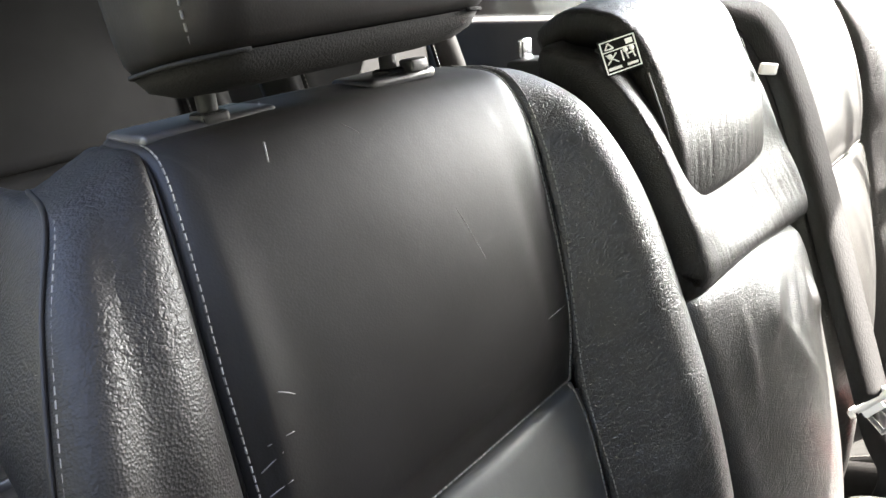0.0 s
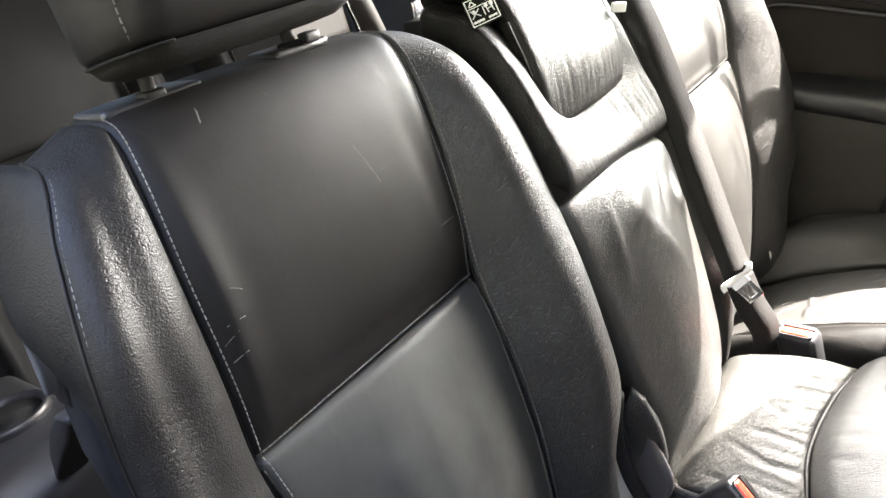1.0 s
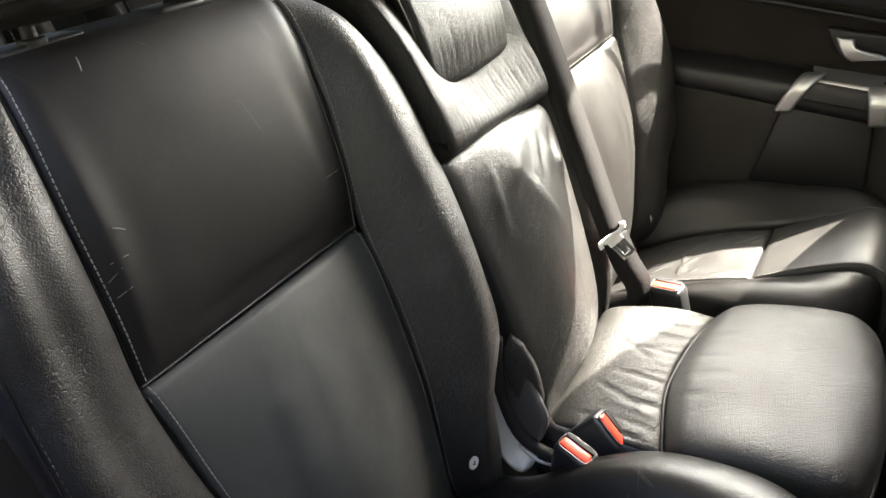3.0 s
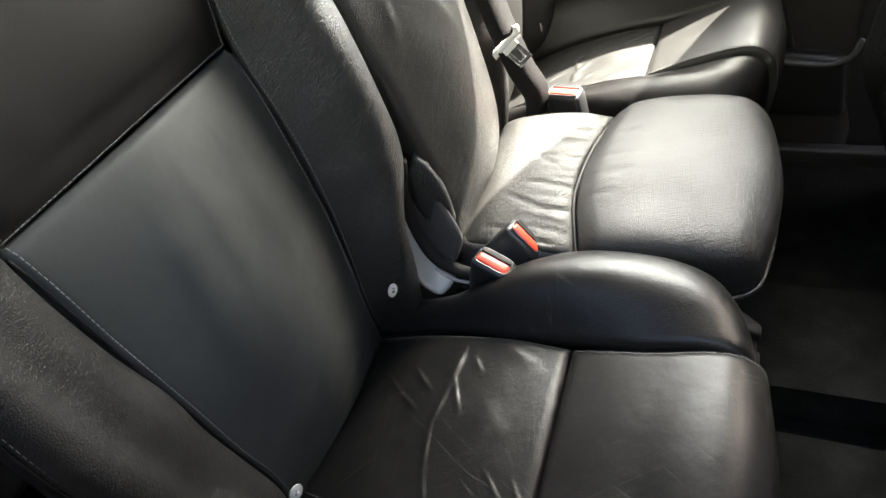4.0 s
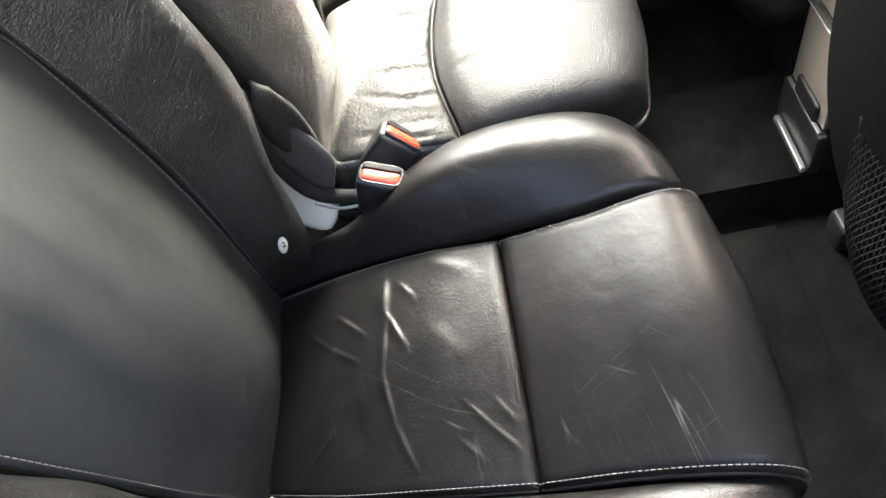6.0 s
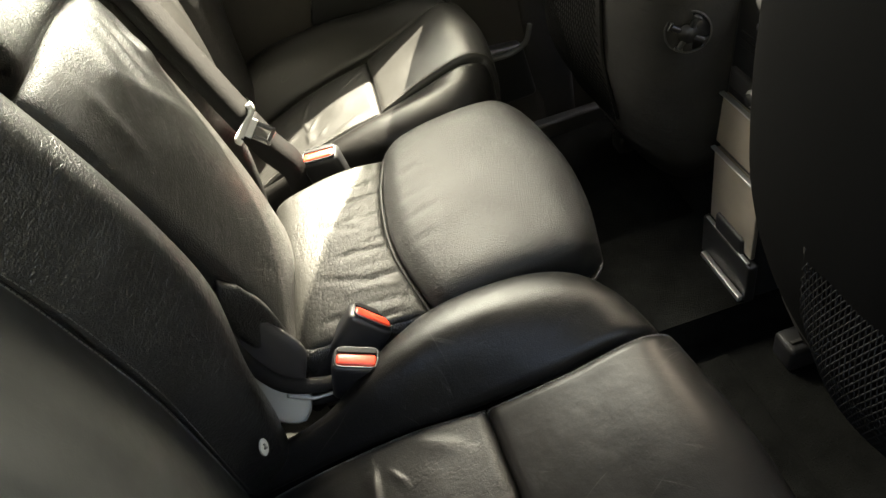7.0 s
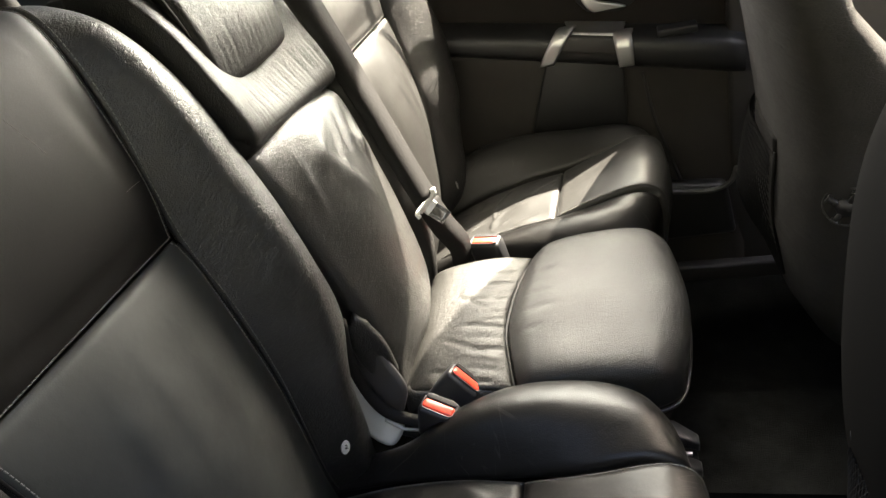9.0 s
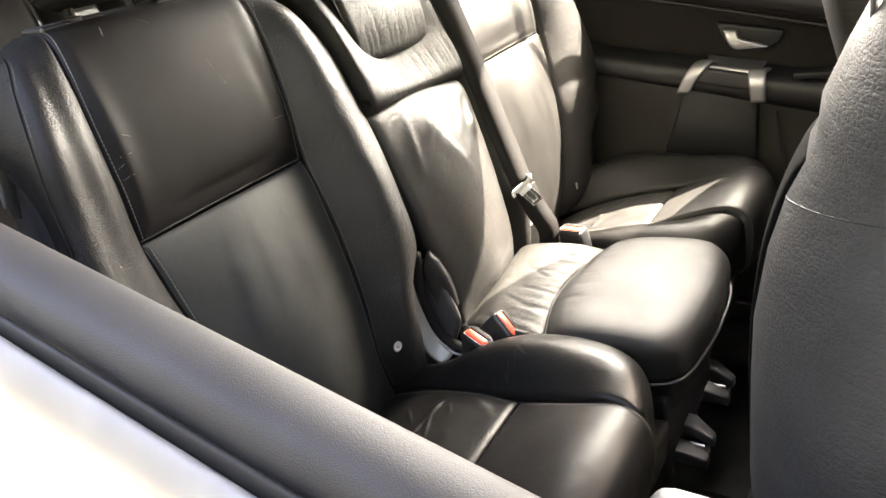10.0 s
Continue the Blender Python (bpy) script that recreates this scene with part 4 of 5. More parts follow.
def headrest():
    h = thing("headrest", (-0.09, 0.225, 1.05), "black leather headrest with a cloth underside, raised on posts", "headrest")

    def ring(z, x0, x1, y0, y1, r):
        out = []
        for cx, cy, a0 in ((x1 - r, y1 - r, 0), (x0 + r, y1 - r, 90), (x0 + r, y0 + r, 180), (x1 - r, y0 + r, 270)):
            for k in range(7):
                a = radians(a0 + 15 * k)
                out.append((cx + r * math.cos(a), cy + r * math.sin(a), z - 0.012 * (x1 - (cx + r * math.cos(a))) / 0.1))
        return out
    part("pad", loft([ring(1.087, -0.150, -0.062, 0.130, 0.356, 0.032), ring(1.093, -0.154, -0.056, 0.127, 0.362, 0.036), ring(1.108, -0.157, -0.052, 0.125, 0.366, 0.038), ring(1.14, -0.160, -0.048, 0.124, 0.369, 0.040), ring(1.20, -0.162, -0.046, 0.124, 0.371, 0.042), ring(1.26, -0.162, -0.054, 0.129, 0.364, 0.042), ring(1.29, -0.15, -0.07, 0.13, 0.34, 0.035), ring(1.30, -0.13, -0.09, 0.15, 0.315, 0.018)]), SMOOTH, h)
    part("underside", loft([ring(1.066, -0.132, -0.090, 0.170, 0.318, 0.020), ring(1.069, -0.145, -0.076, 0.152, 0.340, 0.028), ring(1.076, -0.150, -0.066, 0.136, 0.352, 0.032), ring(1.086, -0.150, -0.0605, 0.1285, 0.3575, 0.033)]), FABRIC, h, "black ribbed cloth underside")
    part("rim_cord", tube([Vector(p) + Vector((0.0005, 0, 0)) for p in ring(1.086, -0.151, -0.060, 0.128, 0.358, 0.034)], 0.0013, 160, 6, True), FABRIC, h)
    for y in (0.165, 0.305):
        part("post", tube([(-0.122, y, 1.00), (-0.120, y, 1.09)], 0.006, 4, 12), RUBBER, h, "black steel post")
        part("collar", bevelled(box((-0.130, y - 0.009, 1.046), (-0.112, y + 0.009, 1.054), 0.003), 0.001), RUBBER, h)
    part("button", bevelled(box((-0.118, 0.312, 1.049), (-0.104, 0.328, 1.058), 0.002), 0.0005), GLOSSBLACK, h)
    stitches([(-0.0685, 0.1365, 1.094), (-0.064, 0.1335, 1.11), (-0.060, 0.1325, 1.14), (-0.058, 0.1325, 1.20), (-0.066, 0.138, 1.26)], h, (0.0002, -0.0004, 0), 0.006, 0.004, 0.0007)
    part("guide_plate", bevelled(box((-0.160, 0.120, 1.042), (-0.112, 0.205, 1.0505), 0.004), 0.001), GLOSSBLACK, h, "black plastic post guide")
    part("guide_plate", bevelled(box((-0.155, 0.278, 1.042), (-0.108, 0.340, 1.0505), 0.004), 0.001), GLOSSBLACK, h, "black plastic post guide")


headrest()


def centre_seat():
    s = thing("rear_seat", (0.25, 0.66, 0.0), "narrow black leather centre seat with built-in booster", "car seat", "rear seats")
    fwd = (1, 0, 0.2)
    part("back_panel", pad([[(0.085, 0.530, 0.40), (0.090, 0.63, 0.40), (0.085, 0.735, 0.42)], [(0.078, 0.520, 0.50), (0.105, 0.63, 0.50), (0.085, 0.748, 0.50)], [(0.062, 0.510, 0.60), (0.088, 0.63, 0.60), (0.068, 0.758, 0.60)],
         [(0.036, 0.502, 0.71), (0.064, 0.63, 0.71), (0.044, 0.765, 0.70)], [(0.010, 0.497, 0.808), (0.028, 0.62, 0.807), (0.020, 0.767, 0.79)], [(-0.02, 0.495, 0.83), (-0.01, 0.62, 0.83), (-0.01, 0.768, 0.81)]], fwd, 50, 60, 0.008, 0.016, 0.05, 0.006, "lrt",
         folds=[((0.03, 0.72, 0.75), (0.04, 0.755, 0.70), 0.010, 0.0026), ((0.04, 0.69, 0.77), (0.05, 0.74, 0.70), 0.010, 0.0026), ((0.06, 0.60, 0.78), (0.05, 0.66, 0.66), 0.012, 0.003), ((0.08, 0.60, 0.47), (0.09, 0.70, 0.5), 0.012, 0.003), ((0.035, 0.745, 0.775), (0.055, 0.70, 0.735), 0.007, -0.0025), ((0.035, 0.75, 0.755), (0.06, 0.705, 0.71), 0.007, 0.0025), ((0.03, 0.70, 0.785), (0.055, 0.655, 0.735), 0.006, -0.003), ((0.03, 0.665, 0.79), (0.055, 0.62, 0.735), 0.007, -0.0025), ((0.03, 0.63, 0.79), (0.05, 0.58, 0.74), 0.007, 0.0025), ((0.03, 0.56, 0.79), (0.05, 0.55, 0.70), 0.007, 0.002)]), SHINY, s)
    part("back_roll", pad([[(0.000, 0.495, 0.81), (0.01, 0.63, 0.81), (0.008, 0.770, 0.80)], [(0.024, 0.497, 0.835), (0.018, 0.63, 0.83), (0.026, 0.770, 0.82)], [(0.020, 0.498, 0.87), (-0.004, 0.63, 0.865), (0.016, 0.770, 0.86)],
         [(0.004, 0.497, 0.915), (-0.035, 0.63, 0.905), (-0.004, 0.772, 0.90)], [(-0.02, 0.495, 0.97), (-0.07, 0.63, 0.97), (-0.03, 0.775, 0.96)], [(-0.065, 0.497, 1.02), (-0.10, 0.63, 1.02), (-0.07, 0.775, 1.02)], [(-0.13, 0.50, 1.04), (-0.14, 0.63, 1.04), (-0.13, 0.775, 1.04)]], fwd, 130, 60, 0.008, 0.016, 0.05, 0.0, "lrb",
         folds=[((0.012, 0.53 + 0.0095 * k, 0.826 + 0.004 * (k % 3)), (-0.006, 0.534 + 0.0093 * k, 0.872 + 0.006 * (k % 4)), 0.0042, (-0.0009, -0.0004, -0.0006, -0.0011, -0.0004)[k % 5]) for k in range(24)]), ROLLED, s)
    # folded head restraint over the back
    hr = part("head_restraint", pad([[(-0.026, 0.548, 0.884), (-0.023, 0.635, 0.883), (-0.026, 0.718, 0.884)], [(-0.015, 0.538, 0.889), (-0.011, 0.635, 0.888), (-0.015, 0.729, 0.889)], [(-0.013, 0.534, 0.906), (-0.008, 0.635, 0.906), (-0.013, 0.735, 0.906)], [(-0.018, 0.533, 0.950), (-0.011, 0.635, 0.950), (-0.018, 0.737, 0.952)],
         [(-0.040, 0.536, 1.010), (-0.033, 0.635, 1.012), (-0.040, 0.734, 1.012)], [(-0.058, 0.535, 1.042), (-0.052, 0.635, 1.048), (-0.058, 0.735, 1.046)], [(-0.085, 0.535, 1.060), (-0.08, 0.635, 1.068), (-0.085, 0.735, 1.062)], [(-0.13, 0.537, 1.066), (-0.13, 0.635, 1.074), (-0.13, 0.733, 1.070)], [(-0.17, 0.545, 1.05), (-0.17, 0.635, 1.056), (-0.17, 0.72, 1.054)]], (1, 0, 0.6), 90, 90, 0.008, 0.012, 0.024, 0.0,
         folds=[((-0.012, 0.56 + 0.0135 * k, 0.897), (-0.02, 0.562 + 0.0132 * k, 0.94 + 0.01 * (k % 3)), 0.0032, (-0.0004, -0.0002, -0.0005, 0.0002)[k % 4]) for k in range(12)]), ROLLED, s, "folded black leather head restraint")
    part("underlay", pad([[(-0.030, 0.552, 0.868), (-0.026, 0.635, 0.867), (-0.030, 0.718, 0.869)], [(-0.022, 0.540, 0.876), (-0.018, 0.635, 0.875), (-0.022, 0.730, 0.877)], [(-0.032, 0.535, 0.91), (-0.03, 0.635, 0.92), (-0.034, 0.735, 0.92)], [(-0.06, 0.532, 1.00), (-0.056, 0.635, 1.00), (-0.06, 0.737, 1.0)], [(-0.09, 0.532, 1.035), (-0.09, 0.635, 1.04), (-0.09, 0.737, 1.04)]], (1, 0, 0.3), 40, 40, 0.005, 0.008, 0.02), GRAIN, hr)
    part("piping", tube([(-0.044, 0.5315, 1.01), (-0.026, 0.531, 0.955), (-0.021, 0.532, 0.908), (-0.022, 0.537, 0.888), (-0.028, 0.548, 0.8805), (-0.025, 0.635, 0.8795), (-0.028, 0.719, 0.8805), (-0.022, 0.731, 0.888), (-0.021, 0.738, 0.906), (-0.026, 0.740, 0.955), (-0.044, 0.739, 1.01)], 0.0017, 120), SMOOTH, hr)
    part("hinge_cover", bevelled(prism([(-0.02, 0.90), (-0.045, 0.98), (-0.075, 1.025), (-0.12, 1.045), (-0.165, 1.03), (-0.15, 0.98), (-0.09, 0.92)], 0.542, 0.725, "y"), 0.008), FABRIC, hr)
    # cushion: fixed rear part and the raised booster in front
    part("cushion_rear_panel", pad([[(0.07, 0.515, 0.40), (0.075, 0.64, 0.42), (0.075, 0.755, 0.43)], [(0.105, 0.510, 0.432), (0.10, 0.64, 0.452), (0.095, 0.762, 0.462)], [(0.16, 0.507, 0.440), (0.15, 0.645, 0.458), (0.15, 0.782, 0.466)], [(0.215, 0.509, 0.438), (0.195, 0.65, 0.455), (0.205, 0.798, 0.460)], [(0.247, 0.513, 0.428), (0.226, 0.655, 0.448), (0.251, 0.808, 0.447)]], (0, 0, 1), 70, 110, 0.005, 0.010, 0.05, 0.0, "lrbt",
         folds=[((0.225 - 0.045 - 0.012 * (k % 3), 0.525 + 0.019 * k + 0.006 * ((k * 7) % 3 - 1), 0.447), (0.232 + 0.01 * abs(k - 6) / 6, 0.521 + 0.0215 * k, 0.444), 0.0032, (-0.0024, -0.001, 0.0012, -0.0018, -0.0008)[k % 5]) for k in range(13)]
         + [((0.13, 0.60, 0.452), (0.20, 0.575, 0.448), 0.004, -0.0012), ((0.14, 0.69, 0.458), (0.205, 0.66, 0.455), 0.004, -0.0016), ((0.12, 0.54, 0.442), (0.19, 0.533, 0.44), 0.004, -0.0016)]), CRACKED, s)
    part("cushion_skirt", pad([[(0.09, 0.506, 0.432), (0.17, 0.503, 0.438), (0.247, 0.509, 0.428)], [(0.09, 0.500, 0.40), (0.17, 0.498, 0.40), (0.24, 0.503, 0.40)], [(0.09, 0.503, 0.33), (0.17, 0.503, 0.33), (0.24, 0.506, 0.33)]], (0, -1, 0), 20, 20, 0.004, 0.01, 0.02), GRAIN, s)
    part("booster", pad([[(0.252, 0.513, 0.385), (0.250, 0.514, 0.428), (0.230, 0.60, 0.445), (0.228, 0.68, 0.448), (0.252, 0.815, 0.446), (0.254, 0.822, 0.40)],
         [(0.278, 0.509, 0.385), (0.278, 0.513, 0.446), (0.264, 0.60, 0.464), (0.262, 0.68, 0.467), (0.280, 0.828, 0.459), (0.280, 0.838, 0.40)],
         [(0.35, 0.508, 0.384), (0.35, 0.514, 0.456), (0.35, 0.60, 0.470), (0.35, 0.70, 0.473), (0.35, 0.842, 0.464), (0.35, 0.853, 0.40)],
         [(0.430, 0.511, 0.388), (0.430, 0.518, 0.453), (0.430, 0.60, 0.467), (0.432, 0.70, 0.470), (0.428, 0.848, 0.459), (0.428, 0.859, 0.40)],
         [(0.464, 0.527, 0.392), (0.458, 0.533, 0.440), (0.468, 0.61, 0.454), (0.471, 0.70, 0.457), (0.460, 0.838, 0.442), (0.458, 0.848, 0.395)],
         [(0.470, 0.545, 0.392), (0.470, 0.550, 0.420), (0.482, 0.61, 0.428), (0.486, 0.70, 0.430), (0.472, 0.826, 0.420), (0.468, 0.836, 0.392)],
         [(0.468, 0.548, 0.382), (0.468, 0.552, 0.384), (0.480, 0.61, 0.386), (0.484, 0.70, 0.388), (0.470, 0.822, 0.384), (0.466, 0.832, 0.382)]], (0.2, 0, 1), 90, 90, 0.004, 0.008, 0.03, 0.0,
         folds=[((0.25, 0.60, 0.46), (0.285, 0.605, 0.47), 0.005, -0.0014), ((0.25, 0.64, 0.46), (0.30, 0.65, 0.47), 0.006, -0.0018), ((0.25, 0.68, 0.46), (0.29, 0.685, 0.47), 0.005, -0.0014), ((0.26, 0.73, 0.46), (0.30, 0.74, 0.47), 0.006, -0.0014)]), BOOSTER, s, "raised black leather booster cushion")
    part("seam_welt", tube([(0.2485, 0.514, 0.424), (0.2285, 0.60, 0.4415), (0.2270, 0.66, 0.4445), (0.2355, 0.74, 0.4455), (0.2525, 0.81, 0.4425)], 0.0030, 60), SMOOTH, s)
    part("booster_skirt", bevelled(loft([[(0.262, 0.522, z), (0.40, 0.522, z), (0.44, 0.548, z), (0.460, 0.61, z), (0.464, 0.70, z), (0.452, 0.815, z), (0.42, 0.838, z), (0.262, 0.825, z)] for z in (0.30, 0.392)]), 0.010), FABRIC, s, "black cloth skirt")
    part("booster_piping", tube([(0.26, 0.510, 0.386), (0.36, 0.506, 0.384), (0.428, 0.509, 0.386), (0.456, 0.521, 0.388), (0.470, 0.548, 0.386), (0.481, 0.612, 0.387), (0.485, 0.70, 0.389), (0.470, 0.828, 0.386), (0.428, 0.858, 0.395)], 0.0026, 90), BLACK, s)
    part("base", bevelled(box((0.08, 0.53, 0.18), (0.44, 0.80, 0.34), 0.01), 0.002), FABRIC, s, "black cloth base")
    part("back_shell", bevelled(loft([[(0.02, 0.50, 0.40), (0.02, 0.77, 0.40), (-0.06, 0.76, 0.40), (-0.06, 0.51, 0.40)], [(-0.08, 0.50, 0.98), (-0.08, 0.77, 0.98), (-0.20, 0.76, 0.98), (-0.20, 0.51, 0.98)]]), 0.012), BLACK, s, "black plastic back shell")
    holder = part("belt_holder", bevelled(box((-0.262, 0.612, 0.985), (-0.20, 0.664, 1.012), 0.006), 0.001), RUBBER, s, "black holder of a third row belt")
    part("belt_tongue", bevelled(box((-0.253, 0.628, 1.009), (-0.246, 0.648, 1.034), 0.003), 0.0008), CHROME, holder, "steel belt tongue")
    return s


centre_seat()


# ---- belts and buckles ----
def frame_box(centre, w, t, a, size, bevel):
    """A rounded block with its own axes: w wide, t thick, a along."""
    w, a = Vector(w).normalized(), Vector(a).normalized()
    t = a.cross(w).normalized()
    w = t.cross(a).normalized()
    m = Matrix.Translation(centre) @ Matrix((w, t, a)).transposed().to_4x4()
    return box((-size[0] / 2, -size[1] / 2, -size[2] / 2), (size[0] / 2, size[1] / 2, size[2] / 2), bevel, 3, m)


def buckle(top, wide, along, strap, label, k=1.12, deep=0.064):
    b = thing("belt_buckle", Vector(top) - Vector(along).normalized() * 0.08, label, "seat belt buckle", "seat belt buckles")
    along = Vector(along).normalized()
    wide = (Vector(wide) - along * Vector(wide).dot(along)).normalized()
    housing = part("housing", frame_box(Vector(top) - along * (0.5 * deep + 0.001), wide, None, along, (0.044 * k, 0.026 * k, deep), 0.006 * k), GLOSSBLACK, b)
    thick = along.cross(wide).normalized()
    top = Vector(top)
    hw, ht = 0.0185 * k, 0.0095 * k
    part("release_button", frame_box(top - along * 0.003 - thick * 0.0028 * k, wide, None, along, (0.036 * k, 0.0125 * k, 0.011), 0.004), RED, b, "red press button")
    part("slot", frame_box(top + along * 0.0002 + thick * 0.0072 * k, wide, None, along, (0.034 * k, 0.0048 * k, 0.002), 0.0006), RUBBER, housing)
    part("mouth_rim", tube([top + wide * hw * a + thick * ht * c + along * 0.0004 for a, c in ((-1, 0.6), (-0.85, 1), (0, 1.06), (0.85, 1), (1, 0.6), (1, -0.6), (0.85, -1), (0, -1.06), (-0.85, -1), (-1, -0.6), (-1, 0.6))], 0.0013, 60, 6), GLOSSBLACK, housing)
    part("strap", tube([Vector(top) - along * 0.06] + [Vector(p) for p in strap], 0.009, 16, 8), WEBBING, b, "black strap")
    return b


buckle((0.158, 0.462, 0.454), (0.9, -0.25, 0.1), (0.25, -0.12, 0.95), [(0.10, 0.485, 0.38), (0.06, 0.485, 0.40), (0.035, 0.482, 0.46)], "black belt buckle with red button beside the cushion", 1.22)
buckle((0.185, 0.518, 0.449), (0.6, -0.2, -0.70), (0.68, 0.10, 0.66), [(0.10, 0.50, 0.365), (0.08, 0.50, 0.35)], "black belt buckle leaning on the centre cushion", 1.25, 0.115)
buckle((0.164, 0.845, 0.466), (0.95, -0.2, 0.05), (-0.1, -0.1, 0.95), [(0.16, 0.865, 0.36), (0.14, 0.86, 0.33)], "sunlit belt buckle with orange-red button", 1.3)


def ribbon(points, wide, width, thick, n=60):
    pts = spline(points, n)
    rings = []
    for i, p in enumerate(pts):
        t = Vector(pts[min(i + 1, n - 1)] - pts[max(i - 1, 0)]).normalized()
        w = Vector(wide)
        w = (w - t * w.dot(t)).normalized()
        m = t.cross(w)
        rings.append([Vector(p) + w * (width / 2) * sx + m * (thick / 2) * sy for sx, sy in ((-1, -1), (1, -1), (1, 1), (-1, 1))])
    return loft(rings)


def centre_belt():
    b = thing("seat_belt", (0.11, 0.80, 0.45), "black webbing seat belt hanging with its metal tongue", "seat belt")
    wide = (0.50, 0.85, 0.12)
    part("webbing", ribbon([(-0.080, 0.755, 1.045), (-0.040, 0.776, 1.022), (-0.010, 0.789, 0.955), (0.020, 0.790, 0.86), (0.052, 0.786, 0.755), (0.080, 0.783, 0.66), (0.101, 0.781, 0.59)], wide, 0.047, 0.002), WEBBING, b)
    part("lower_webbing", ribbon([(0.100, 0.792, 0.575), (0.112, 0.800, 0.53), (0.128, 0.812, 0.48), (0.12, 0.82, 0.43)], (0.6, 0.76, 0.18), 0.045, 0.002, 30), WEBBING, b)
    w = Vector((0.64, 0.46, 0.58)).normalized()
    dn = Vector((0.42, 0.28, -0.72)).normalized()
    dn = (dn - w * dn.dot(w)).normalized()
    c = Vector((0.097, 0.785, 0.580))
    t = part("tongue", ribbon([c - w * 0.022 + dn * 0.006, c - w * 0.021, c - w * 0.010, c + w * 0.010, c + w * 0.022, c + w * 0.027 - dn * 0.007], dn, 0.009, 0.005, 24), WHITEPL, b, "white plastic and bright metal tongue")
    for sx in (-0.009, 0.009):
        part("tongue_arm", frame_box(c + dn * 0.026 + w * sx, w, None, dn, (0.007, 0.003, 0.040), 0.001), CHROME, t)
    part("tongue_neck", frame_box(c + dn * 0.010, w, None, dn, (0.026, 0.005, 0.012), 0.002), WHITEPL, t)
    part("tongue_end", frame_box(c + dn * 0.044, w, None, dn, (0.025, 0.003, 0.008), 0.001), CHROME, t)
    part("belt_guide", frame_box((-0.015, 0.739, 0.978), (0.4, 0.6, -0.2), None, (0.2, 0.1, 1), (0.020, 0.006, 0.012), 0.002), WHITEPL, b, "small white belt guide")
    return b


centre_belt()


# ---- gap between the near seat and the centre seat ----
def recline_cover():
    g = thing("seat_side_cover", (0.06, 0.50, 0.34), "dark plastic side cover with a pale curved lower lip", "seat trim")
    part("flap", pad([[(0.046, 0.496, 0.560), (0.060, 0.502, 0.578), (0.076, 0.507, 0.562)], [(0.046, 0.491, 0.54), (0.068, 0.499, 0.545), (0.086, 0.506, 0.535)], [(0.052, 0.491, 0.50), (0.074, 0.500, 0.50), (0.092, 0.507, 0.50)], [(0.062, 0.496, 0.462), (0.080, 0.502, 0.455), (0.094, 0.507, 0.470)]], (0.6, -0.8, 0.1), 24, 30, 0.007, 0.012, 0.012), GRAIN, g, "soft black leather flap")
    part("channel", pad([[(-0.03, 0.49, 0.56), (0.02, 0.497, 0.56), (0.06, 0.50, 0.56)], [(-0.02, 0.489, 0.50), (0.03, 0.495, 0.50), (0.085, 0.500, 0.50)], [(0.02, 0.489, 0.45), (0.06, 0.494, 0.452), (0.103, 0.491, 0.457)], [(0.03, 0.482, 0.405), (0.06, 0.486, 0.408), (0.091, 0.486, 0.418)]], (0.3, -1, 0.2), 24, 30, 0.003, 0.008, 0.006), TRIM, g, "dark grey plastic channel with a curled end")
    part("lip", pad([[(0.026, 0.452, 0.55), (0.030, 0.465, 0.55), (0.032, 0.478, 0.55)], [(0.034, 0.451, 0.50), (0.038, 0.465, 0.505), (0.040, 0.478, 0.512)], [(0.043, 0.450, 0.45), (0.047, 0.465, 0.452), (0.051, 0.478, 0.455)], [(0.056, 0.449, 0.411), (0.060, 0.464, 0.415), (0.068, 0.478, 0.420)], [(0.070, 0.450, 0.393), (0.077, 0.464, 0.398), (0.084, 0.478, 0.408)], [(0.079, 0.453, 0.389), (0.087, 0.464, 0.393), (0.091, 0.475, 0.404)]], (0.8, -0.4, 0.3), 24, 40, 0.003, 0.007, 0.004), PALE, g, "pale satin curved lip with a rounded end")
    part("sleeve", tube([(0.050, 0.484, 0.585), (0.043, 0.482, 0.52), (0.050, 0.482, 0.468), (0.067, 0.481, 0.430), (0.092, 0.480, 0.413), (0.135, 0.476, 0.406)], 0.0088, 50, 12), WEBBING, g, "black cloth-covered cable sleeve")
    part("sleeve_edge", tube([(0.068, 0.472, 0.418), (0.090, 0.471, 0.402), (0.118, 0.470, 0.400)], 0.0022, 20, 8), PALE, g)


recline_cover()


# ---- front seats ----
def seat_ring(x, z, y0, y1, depth, r, bulge):
    """Outline of a seat back at one height; the rear face lies at x and bows out."""
    out = []
    ym = (y0 + y1) / 2
    hw = (y1 - y0) / 2
    for k in range(48):
        a = 2 * math.pi * k / 48
        e = 0.45
        cx = math.copysign(abs(math.cos(a)) ** e, math.cos(a))
        cy = math.copysign(abs(math.sin(a)) ** e, math.sin(a))
        px = x + depth / 2 - cx * depth / 2 - bulge * max(cx, 0) * (1 - abs(cy) ** 2.2)
        out.append((px, ym + cy * hw, z))
    return out


